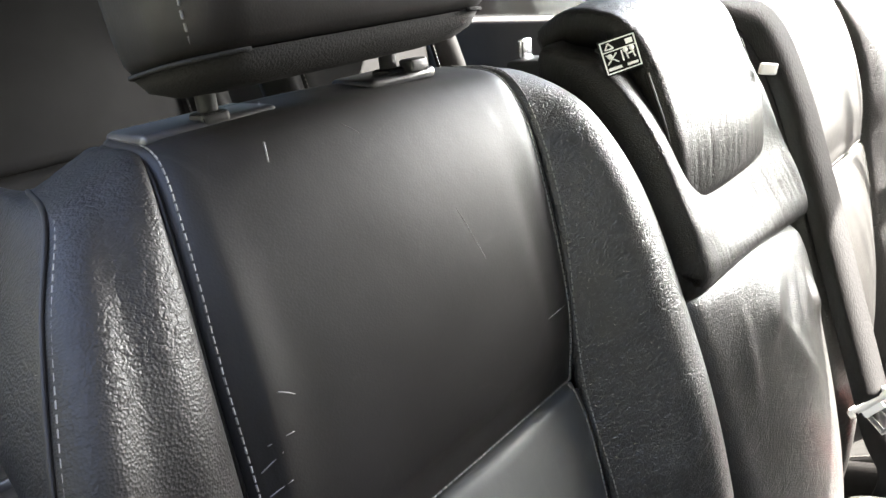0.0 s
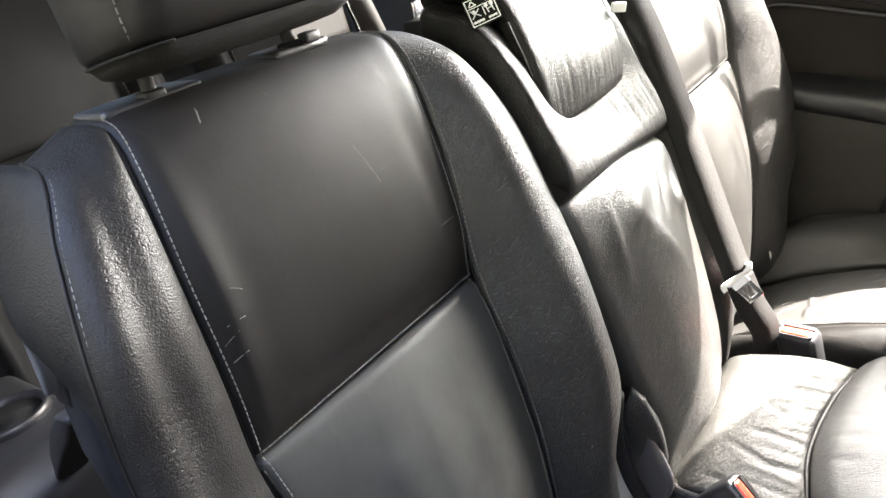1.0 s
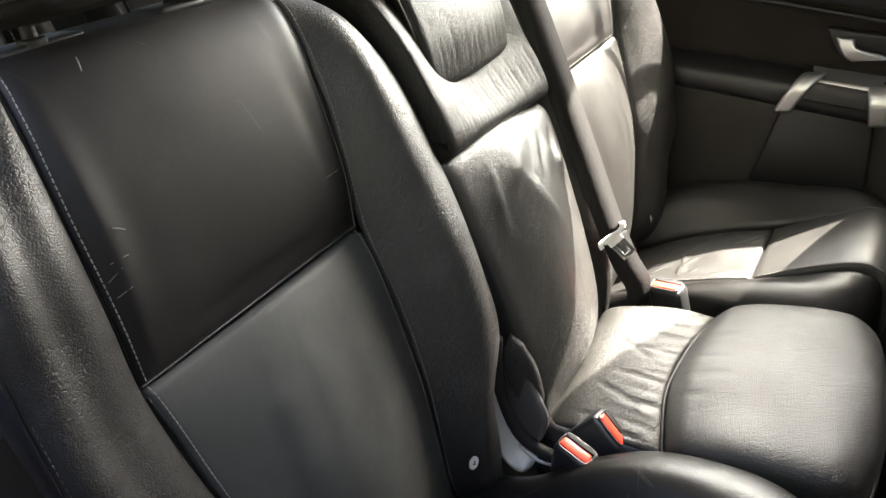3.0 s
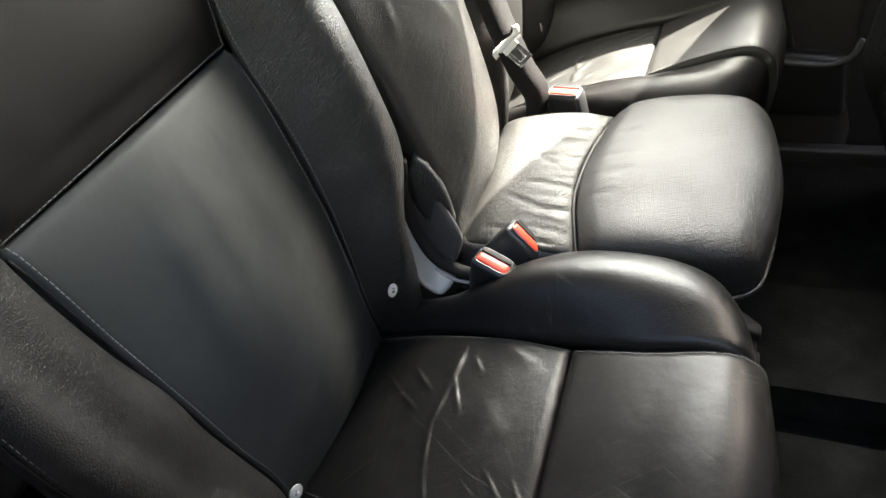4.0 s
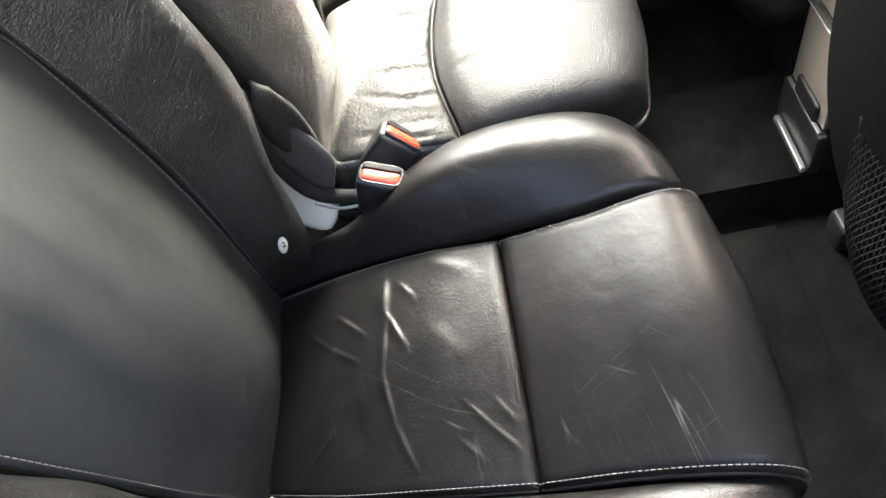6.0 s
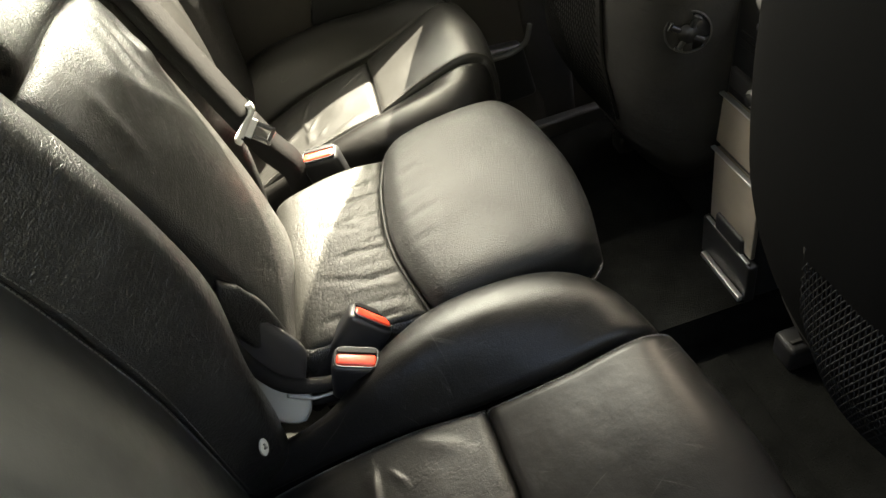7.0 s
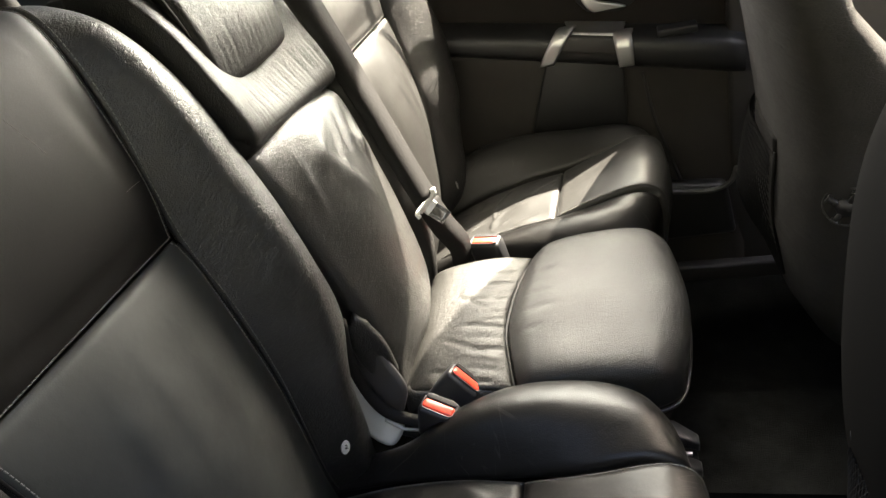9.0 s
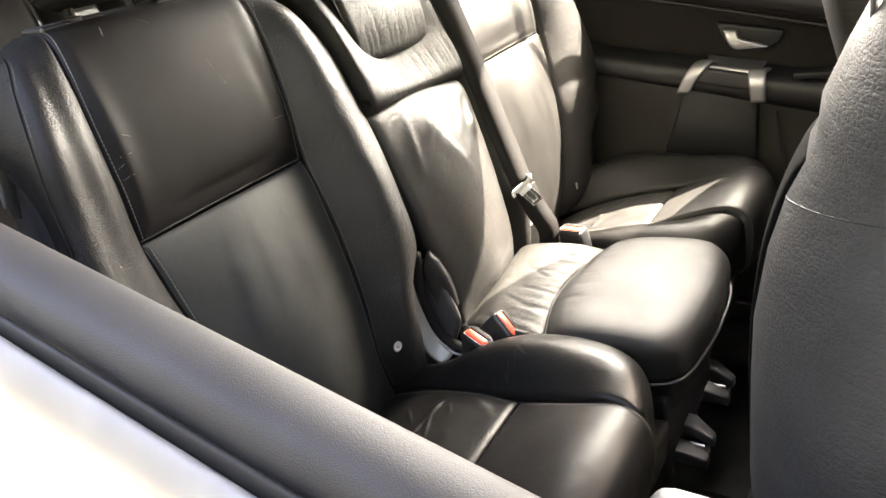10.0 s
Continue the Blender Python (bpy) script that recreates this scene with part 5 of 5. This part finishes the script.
def front_seat(y0, y1, label, inner, x0, upper):
    """upper holds the rings above the waist: height, rear face, half width, depth."""
    s = thing("front_seat", (0.85, (y0 + y1) / 2, 0.0), label, "car seat", "front seats")
    w = y1 - y0
    mid = w / 2
    top = upper[-1][0]
    bow = 0.070 if y0 < 0.5 else 0.03
    prof = [(0.17, 0.085, mid - 0.06, 0.14), (0.26, 0.045, mid - 0.008, 0.16), (0.40, 0.004 if y0 < 0.5 else 0.02, mid, 0.17), (0.55, -0.012 if y0 < 0.5 else 0.022, mid, 0.17)] + list(upper)
    part("backrest", loft([seat_ring(x0 + dx, z, y0 + mid - hw, y0 + mid + hw, dp, 0.05, bow * hw / mid) for z, dx, hw, dp in prof]), RIPPLED, s)
    part("cushion", pad([[(1.25, y0 + 0.02, 0.42), (1.25, (y0 + y1) / 2, 0.42), (1.25, y1 - 0.02, 0.42)], [(1.0, y0, 0.40), (1.0, (y0 + y1) / 2, 0.37), (1.0, y1, 0.40)], [(0.80, y0, 0.36), (0.80, (y0 + y1) / 2, 0.33), (0.80, y1, 0.36)]], (0, 0, 1), 20, 20, 0.02, 0.03, 0.14), RIPPLED, s)
    hr = part("head_restraint", loft([seat_ring(x0 - 0.045, z, (y0 + y1) / 2 - hw, (y0 + y1) / 2 + hw, d, 0.03, 0.01) for z, hw, d in ((top + 0.005, 0.09, 0.07), (top + 0.02, 0.11, 0.09), (top + 0.08, 0.125, 0.105), (top + 0.15, 0.12, 0.10), (top + 0.19, 0.10, 0.07), (top + 0.20, 0.07, 0.04))]), RIPPLED, s)
    for dy in (-0.06, 0.06):
        part("post", tube([(x0 + 0.005, (y0 + y1) / 2 + dy, top - 0.05), (x0 + 0.002, (y0 + y1) / 2 + dy, top + 0.03)], 0.007, 4), CHROME, hr)
    part("seat_base", bevelled(box((0.79, y0 + 0.04, 0.03), (1.2, y1 - 0.04, 0.33), 0.03), 0.002), FABRIC, s)
    # rear map pocket: frame, cloth band and net
    sgn = 1 if inner > (y0 + y1) / 2 else -1
    drop = 0.04 if y0 < 0.5 else 0.0
    c0, c1 = (y0 + y1) / 2 - sgn * 0.20, (y0 + y1) / 2 + sgn * (0.045 if y0 < 0.5 else 0.10)

    def back_x(y, z):
        bx, hw, dp = (float(np.interp(z, [p[0] for p in prof], [p[k] for p in prof])) for k in (1, 2, 3))
        bx, bg, inset = bx + x0, bow * hw / mid, mid - hw
        q = min(abs(y - (y0 + y1) / 2) / (w / 2 - inset), 0.999)
        cx = (1 - q ** (2 / 0.45)) ** (0.45 / 2)
        return bx + dp / 2 - cx * dp / 2 - bg * cx * (1 - q**2.2)
    if y0 < 0.5:
        def half(z):
            return float(np.interp(z, [p[0] for p in prof], [p[2] for p in prof])) - 0.006
        # near-black sheet over most of the rear face
        part("back_cover", pad([[(back_x(y, z) - 0.003, y, z) for y in [0.335 + half(z) * k / 6 for k in range(-2, 7)]] for z in (0.22, 0.32, 0.42, 0.52, 0.62, 0.70, 0.76, 0.81, 0.85)], (-1, 0, 0), 40, 50, 0.003, 0.012, 0.012), BACKBLACK, s, "near-black sheet over the seat back")
    band = part("pocket_band", pad([[(back_x(y, z) - 0.003, y, z) for y in (c0, (c0 + c1) / 2, c1)] for z in (0.555 - drop, 0.515 - drop)], (-1, 0, 0), 16, 6, 0.002, 0.006, 0.006), FABRIC, s, "elastic pocket band")
    part("pocket_panel", pad([[(back_x(y, z) + 0.004, y, z) for y in (c0, (c0 + c1) / 2, c1)] for z in (0.548 - drop, 0.50 - drop, 0.42 - drop, 0.27 - drop)], (-1, 0, 0), 14, 20, 0.003, 0.01, 0.01), FABRIC, s)
    part("pocket_edge", tube([(back_x(c1, 0.53 - drop) - 0.002, c1, 0.53 - drop), (back_x(c1, 0.42 - drop) - 0.002, c1, 0.42 - drop), (back_x(c1, 0.29 - drop) - 0.002, c1, 0.29 - drop)], 0.003, 20), FABRIC, s)
    bm = bmesh.new()
    nh, nw = 30, 36

    def pt(i, j):
        u, v = i / nw, j / nh
        y = c0 + (c1 - c0) * (0.02 + 0.96 * u)
        z = 0.52 - drop - 0.245 * v
        return Vector((back_x(y, z) - 0.006 - 0.028 * math.sin(math.pi * u) * math.sin(math.pi * min(v * 1.1, 1)) - 0.003 * math.sin(7 * u + 5 * v), y, z))

    def cord(a, b):
        t = (b - a).normalized()
        sd = t.cross(Vector((1, 0, 0))).normalized() * 0.0010
        up = Vector((0.0010, 0, 0))
        q = [[bm.verts.new(p + o) for o in (sd, up, -sd, -up)] for p in (a, b)]
        for k in range(4):
            bm.faces.new((q[0][k], q[0][(k + 1) % 4], q[1][(k + 1) % 4], q[1][k]))
    for j in range(nh):
        for i in range(nw):
            a, d = pt(i + 0.5 * (j % 2), j), pt(i + 0.5 * ((j + 1) % 2), j + 1)
            cord(a, d)
            if i:
                cord(a, pt(i - 0.5 + 0.5 * (j % 2) * 2 - 0.5 * (j % 2), j + 1) if j % 2 == 0 else pt(i + 1.0, j + 1))
    part("pocket_net", bm, NETCORD, s, "black elastic net")
    # lumbar wheel on the side that faces the tunnel
    yk = inner - sgn * 0.004
    kx = x0 + 0.066
    way = Vector((-0.44, sgn * 0.9, 0.05)).normalized()
    hubc = Vector((kx, yk, 0.50))
    part("wheel_well", disc(hubc - way * 0.004, way, 0.031, 0.006, 36, 0.002), GLOSSBLACK, s, "round recess behind the wheel")
    ax = way.orthogonal().normalized()
    ay = way.cross(ax)
    ring_pts = [hubc + way * 0.001 + (ax * math.cos(2 * math.pi * k / 24) + ay * math.sin(2 * math.pi * k / 24)) * 0.031 for k in range(25)]
    part("well_rim", tube(ring_pts, 0.0016, 60, 8), TRIM, s)
    wheel = part("lumbar_wheel", disc(hubc + way * 0.006, way, 0.0135, 0.010, 28, 0.003), BLACK, s, "black plastic lumbar wheel with four arms")
    for k in range(4):
        q = Matrix.Rotation(radians(20 + 90 * k), 3, way) @ ax
        part("grip", frame_box(hubc + way * 0.006 + q * 0.0185, q, None, way, (0.016, 0.0075, 0.008), 0.0025), BLACK, wheel)
        part("grip_tip", frame_box(hubc + way * 0.006 + q * 0.0265, q, None, way, (0.004, 0.013, 0.009), 0.0018), BLACK, wheel)
    sx = x0 + 0.135
    stitches([(sx + 0.018, inner + sgn * 0.0, 0.50), (sx + 0.008, inner + sgn * 0.0, 0.62), (sx - 0.015, inner - sgn * 0.004, 0.74), (sx - 0.04, inner - sgn * 0.018, 0.85)], s, (0, sgn * 0.002, 0), 0.008, 0.005, 0.0008)
    # shoulder seam, and a double row of stitching on the outer shoulder
    def on_ring(k, z, out=0.0):
        dx, hw, dp = (float(np.interp(z, [p[0] for p in prof], [p[c_] for p in prof])) for c_ in (1, 2, 3))
        hw += out
        return Vector(seat_ring(x0 + dx - out, z, y0 + mid - hw, y0 + mid + hw, dp + 2 * out, 0.05, bow * hw / mid)[k % 48])
    seam_z = upper[4][0] + (0.010 if y0 < 0.5 else 0.0)
    tilt = 0.28 if y0 < 0.5 else 0.0
    part("shoulder_welt", tube([on_ring(k, seam_z - tilt * (on_ring(k, seam_z).y - 0.08), -0.0006) for k in range(33, 64)], 0.0009, 90, 8), RUBBER, s)
    if y0 < 0.5:
        for ahead in (0.0, 0.008):
            stitches([on_ring(36, z, 0.0006) + Vector((0.043 - dx + ahead, 0, 0)) for z, dx in ((0.868, 0.077), (0.857, 0.072), (0.842, 0.063), (0.824, 0.054), (0.805, 0.045), (0.78, 0.036), (0.75, 0.028))], s, (0, 0, 0), 0.006, 0.0045, 0.00045)
    for y in (y0 + 0.06, y1 - 0.06):
        part("rail", bevelled(box((0.80, y - 0.022, -0.02), (1.3, y + 0.022, 0.03), 0.006), 0.001), BLACK, s)
        part("rail_cap", bevelled(box((0.77, y - 0.026, -0.02), (0.83, y + 0.026, 0.035), 0.01), 0.001), BLACK, s)
        part("rail_strip", box((0.78, y - 0.010, 0.0355), (0.82, y - 0.004, 0.039), 0.001), TRIM, s)
        part("leg", bevelled(box((0.85, y - 0.02, 0.03), (1.15, y + 0.02, 0.28), 0.01), 0.001), BLACK, s)
    return s


front_seat(0.05, 0.62, "grained black leather front seat back with a net pocket", 0.62, 0.695,
           [(0.66, -0.012, 0.283, 0.165), (0.72, -0.013, 0.272, 0.155), (0.775, -0.010, 0.250, 0.145), (0.82, -0.004, 0.222, 0.135), (0.862, 0.010, 0.20, 0.12), (0.885, 0.012, 0.20, 0.125), (0.93, 0.026, 0.185, 0.11), (0.97, 0.036, 0.15, 0.08), (0.99, 0.048, 0.11, 0.05)])
front_seat(0.79, 1.265, "black leather front seat back with wheel and net pocket", 0.79, 0.648,
           [(0.62, 0.012, 0.2375, 0.18), (0.70, 0.0, 0.2345, 0.125), (0.76, -0.012, 0.228, 0.09), (0.82, -0.03, 0.222, 0.085), (0.89, -0.052, 0.20, 0.08), (0.925, -0.05, 0.17, 0.07), (0.94, -0.03, 0.13, 0.05)])


# ---- console between the front seats ----
def console():
    c = thing("centre_console", (0.90, 0.75, 0.04), "black console with tan metallic panels and air vents", "console")
    part("body", bevelled(prism([(0.772, 0.03), (0.775, 0.30), (0.788, 0.53), (0.815, 0.555), (1.20, 0.56), (1.45, 0.48), (1.45, 0.03)], 0.655, 0.797, "y"), 0.012), BLACK, c)
    part("upper_panel", bevelled(prism([(0.764, 0.297), (0.771, 0.384), (0.779, 0.384), (0.772, 0.297)], 0.660, 0.785, "y"), 0.002), PANEL, c, "tan brushed metallic panel")
    low = part("lower_panel", bevelled(prism([(0.764, 0.135), (0.763, 0.284), (0.772, 0.284), (0.772, 0.135)], 0.660, 0.785, "y"), 0.002), PANEL, c, "tan brushed metallic drawer front")
    part("pull_recess", bevelled(box((0.757, 0.680, 0.128), (0.768, 0.760, 0.165), 0.006), 0.001), BLACK, low)
    for z, x in ((0.384, 0.768), (0.285, 0.760)):
        part("bright_edge", box((x - 0.004, 0.660, z), (x + 0.004, 0.786, z + 0.0035), 0.0012), SILVER, c, "bright metal edge")
    part("vent_shelf", bevelled(box((0.776, 0.665, 0.395), (0.79, 0.782, 0.43), 0.004), 0.001), TRIM, c)
    part("socket", disc((0.774, 0.715, 0.412), (-1, 0, 0.1), 0.013, 0.012, 24, 0.002), SILVER, c, "round socket with metal rim")
    part("socket_cap", disc((0.768, 0.715, 0.412), (-1, 0, 0.1), 0.009, 0.006, 20, 0.001), BLACK, c)
    for k in range(2):
        v = part("air_vent", bevelled(box((0.788, 0.665 + 0.060 * k, 0.450), (0.806, 0.718 + 0.060 * k, 0.492), 0.004), 0.001), TRIM, c, "black air vent")
        for j in range(4):
            part("slat", box((0.784, 0.668 + 0.060 * k, 0.455 + 0.010 * j), (0.790, 0.715 + 0.060 * k, 0.458 + 0.010 * j), 0.0005), BLACK, v)
    part("vent_trim", box((0.786, 0.660, 0.500), (0.80, 0.745, 0.512), 0.003), SILVER, c, "bright metal edge")
    part("skirting", bevelled(box((0.757, 0.65, 0.035), (0.775, 0.797, 0.128), 0.005), 0.001), BLACK, c)
    part("pull_edge", box((0.757, 0.658, 0.130), (0.763, 0.786, 0.133), 0.001), SILVER, c, "bright metal edge")
    part("foot_strip", bevelled(box((0.746, 0.655, 0.045), (0.756, 0.778, 0.056), 0.002), 0.0005), SILVER, c, "bright foot strip")


console()


# ---- seat runners under the rear cushions ----
def seat_runner(y, wide, z, x):
    """Two tapered covers either side of a steel slide, on a post that stands on the floor."""
    r = thing("seat_runner", (x - 0.05, y, 0.0), "grey plastic seat runner cover with a steel slide", "seat runner", "seat runners")
    part("post", bevelled(box((x - 0.13, y - wide * 0.45, 0.045 if y > 0.6 else -0.02), (x - 0.075, y + wide * 0.45, z - 0.03), 0.006), 0.001), RUBBER, r, "dark floor post")
    for s_, lift in ((1, 0.010), (-1, 0.0)):
        y0, y1 = y + s_ * 0.011, y + s_ * (0.011 + wide / 2)
        part("cover", bevelled(loft([[(xx, y0, zz + up), (xx, y0 + (y1 - y0) * k, zz + up), (xx, y0 + (y1 - y0) * k, zz - 0.018), (xx, y0, zz - 0.018)] for xx, zz, up, k in ((x - 0.10, z + lift, 0.012, 1.0), (x - 0.035, z + lift, 0.008, 0.95), (x, z + lift - 0.012, 0.000, 0.6))]), 0.004), BLACK, r, "grey moulded cover")
    part("slide", box((x - 0.10, y - 0.004, z - 0.012), (x - 0.012, y + 0.001, z - 0.006), 0.001), SILVER, r, "steel slide")
    part("channel", box((x - 0.10, y - 0.0105, z - 0.030), (x - 0.004, y + 0.0105, z - 0.016), 0.002), RUBBER, r)
    return r


seat_runner(0.790, 0.070, 0.190, 0.480)
seat_runner(0.605, 0.070, 0.205, 0.488)
plain("mat_edge", bevelled(box((0.50, 0.905, -0.018), (0.86, 1.33, -0.006), 0.004), 0.001), FLOORCARPET, "dark grey floor mat", "floor mat")
tagged(part("floor_mat", bevelled(box((0.52, 0.02, -0.018), (0.70, 0.60, -0.006), 0.004), 0.001), FLOORCARPET), "worn dark carpet floor mat", "floor mat", "floor mats")
plain("scuff_plate", bevelled(prism([(-0.10, -0.02), (0.80, -0.02), (0.80, 0.035), (-0.10, 0.035)], 1.325, 1.357, "y"), 0.008), TRIM, "dark grey plastic door sill plate", "sill plate")


# ---- third row and luggage side, behind the seats ----
def third_seat(y0, y1, label):
    s = thing("third_row_seat", (-0.9, (y0 + y1) / 2, 0.3), label, "car seat", "third row seats")
    ym = (y0 + y1) / 2
    part("back_panel", pad([[(-0.80, y0 + 0.09, 0.50), (-0.79, ym, 0.50), (-0.80, y1 - 0.09, 0.50)], [(-0.83, y0 + 0.09, 0.78), (-0.82, ym, 0.78), (-0.83, y1 - 0.09, 0.78)], [(-0.87, y0 + 0.09, 0.93), (-0.86, ym, 0.93), (-0.87, y1 - 0.09, 0.93)]], (1, 0, 0.2), 24, 30, 0.006, 0.012, 0.05), VINYL, s)
    part("back_top", pad([[(-0.87, y0 + 0.09, 0.93), (-0.86, ym, 0.93), (-0.87, y1 - 0.09, 0.93)], [(-0.89, y0 + 0.09, 1.05), (-0.88, ym, 1.05), (-0.89, y1 - 0.09, 1.05)], [(-0.93, y0 + 0.09, 1.17), (-0.92, ym, 1.18), (-0.93, y1 - 0.09, 1.17)]], (1, 0, 0.2), 24, 30, 0.006, 0.012, 0.05), VINYL, s)
    for a, b_ in ((y0 + 0.09, y0), (y1 - 0.09, y1)):
        part("bolster", pad([[(-0.80, a, 0.50), (-0.76, (a + b_) / 2, 0.50), (-0.82, b_, 0.50)], [(-0.84, a, 0.82), (-0.79, (a + b_) / 2, 0.82), (-0.85, b_, 0.82)], [(-0.89, a, 1.05), (-0.86, (a + b_) / 2, 1.05), (-0.90, b_, 1.03)], [(-0.93, a, 1.17), (-0.92, (a + b_) / 2, 1.16), (-0.95, b_, 1.12)]], (1, 0, 0), 16, 40, 0.006, 0.012, 0.05), VINYL, s)
        stitches([(-0.80, a, 0.6), (-0.83, a, 0.82), (-0.875, a, 1.0), (-0.92, a, 1.15)], s, (0.006, 0, 0), 0.008, 0.005, 0.0009)
    part("cushion", pad([[(-0.80, y0, 0.48), (-0.80, ym, 0.47), (-0.80, y1, 0.48)], [(-0.60, y0, 0.50), (-0.60, ym, 0.49), (-0.60, y1, 0.50)], [(-0.42, y0, 0.50), (-0.42, ym, 0.49), (-0.42, y1, 0.50)]], (0, 0, 1), 20, 20, 0.02, 0.03, 0.2), VINYL, s)


third_seat(0.10, 0.62, "black leather third row seat in shade")
third_seat(0.68, 1.22, "black leather third row seat in sunlight")


def cup_ledge():
    c = thing("side_armrest", (-0.55, 0.03, 0.3), "dark plastic side armrest with a round cup holder", "armrest")
    part("ledge", bevelled(prism([(-0.72, 0.30), (-0.72, 0.68), (-0.44, 0.69), (-0.40, 0.66), (-0.40, 0.30)], -0.07, 0.125, "y"), 0.02), BLACK, c)
    part("cup_ring", loft([[(-0.55 + r * math.cos(2 * math.pi * k / 32), 0.062 + r * math.sin(2 * math.pi * k / 32), z) for k in range(32)] for r, z in ((0.050, 0.680), (0.050, 0.697), (0.045, 0.699), (0.041, 0.692), (0.040, 0.684))]), BLACK, c)
    part("cup_well", disc((-0.55, 0.062, 0.688), (0, 0, 1), 0.040, 0.006), RUBBER, c)
    part("grip_wing", bevelled(loft([[(x, 0.045, z + h), (x, 0.085, z + h), (x, 0.085, z - h), (x, 0.045, z - h)] for x, z, h in ((-0.26, 0.79, 0.004), (-0.29, 0.772, 0.016), (-0.34, 0.735, 0.017), (-0.385, 0.692, 0.012), (-0.41, 0.660, 0.006))]), 0.004), TRIM, c, "grey curved grip")


cup_ledge()


# ---- warning label on the folded head restraint ----
def warning_tag():
    t = thing("warning_label", (-0.05, 0.51, 1.02), "black cloth warning label with white pictograms", "label")
    o = Vector((-0.055, 0.506, 1.030))
    u = Vector((0.35, 0.80, 0.10)).normalized()
    n = Vector((0.80, -0.50, 0.25)).normalized()
    v = n.cross(u).normalized()
    u = v.cross(n).normalized()
    size = (0.036, 0.030)

    def rect(name, x0, y0, x1, y1, mat, lift, parent):
        bm = bmesh.new()
        q = [o + u * (a * size[0]) + v * (b_ * size[1]) for a, b_ in ((x0, y0), (x1, y0), (x1, y1), (x0, y1))]
        lo = [bm.verts.new(p + n * (lift - 0.0008)) for p in q]
        hi = [bm.verts.new(p + n * lift) for p in q]
        bm.faces.new(hi)
        bm.faces.new(lo[::-1])
        for k in range(4):
            bm.faces.new((lo[k], lo[(k + 1) % 4], hi[(k + 1) % 4], hi[k]))
        return part(name, bm, mat, parent, "", False)
    cloth = rect("cloth", -0.5, -0.5, 0.5, 0.5, FABRIC, 0.001, t)
    for x0, y0, x1, y1 in ((-0.46, 0.42, 0.46, 0.45), (-0.46, -0.45, 0.46, -0.42), (-0.46, -0.45, -0.43, 0.45), (0.43, -0.45, 0.46, 0.45), (-0.46, 0.14, 0.46, 0.17), (-0.40, -0.36, -0.05, -0.28), (0.10, -0.36, 0.38, -0.29), (0.02, -0.2, 0.05, 0.1), (0.2, 0.22, 0.38, 0.36)):
        rect("mark", x0, y0, x1, y1, WHITEPL, 0.0016, cloth)

    def stroke(a, b_, w=0.0012):
        pa, pb_ = (o + u * (p[0] * size[0]) + v * (p[1] * size[1]) + n * 0.0016 for p in (a, b_))
        return part("pictogram", tube([pa, pb_], w * 0.5, 2, 6), WHITEPL, cloth)
    for a, b_ in (((-0.36, 0.22), (-0.25, 0.38)), ((-0.25, 0.38), (-0.14, 0.22)), ((-0.14, 0.22), (-0.36, 0.22)), ((-0.38, -0.18), (-0.10, 0.08)), ((-0.38, 0.08), (-0.10, -0.18)), ((0.12, 0.10), (0.16, -0.18)), ((0.28, 0.10), (0.34, -0.18)), ((0.16, -0.05), (0.34, -0.02))):
        stroke(a, b_)
    for cx, cy in ((-0.28, 0.02), (0.14, 0.08), (0.31, 0.08)):
        part("pictogram", disc(o + u * (cx * size[0]) + v * (cy * size[1]) + n * 0.0014, n, 0.0022, 0.0008, 16, 0), WHITEPL, cloth)


warning_tag()
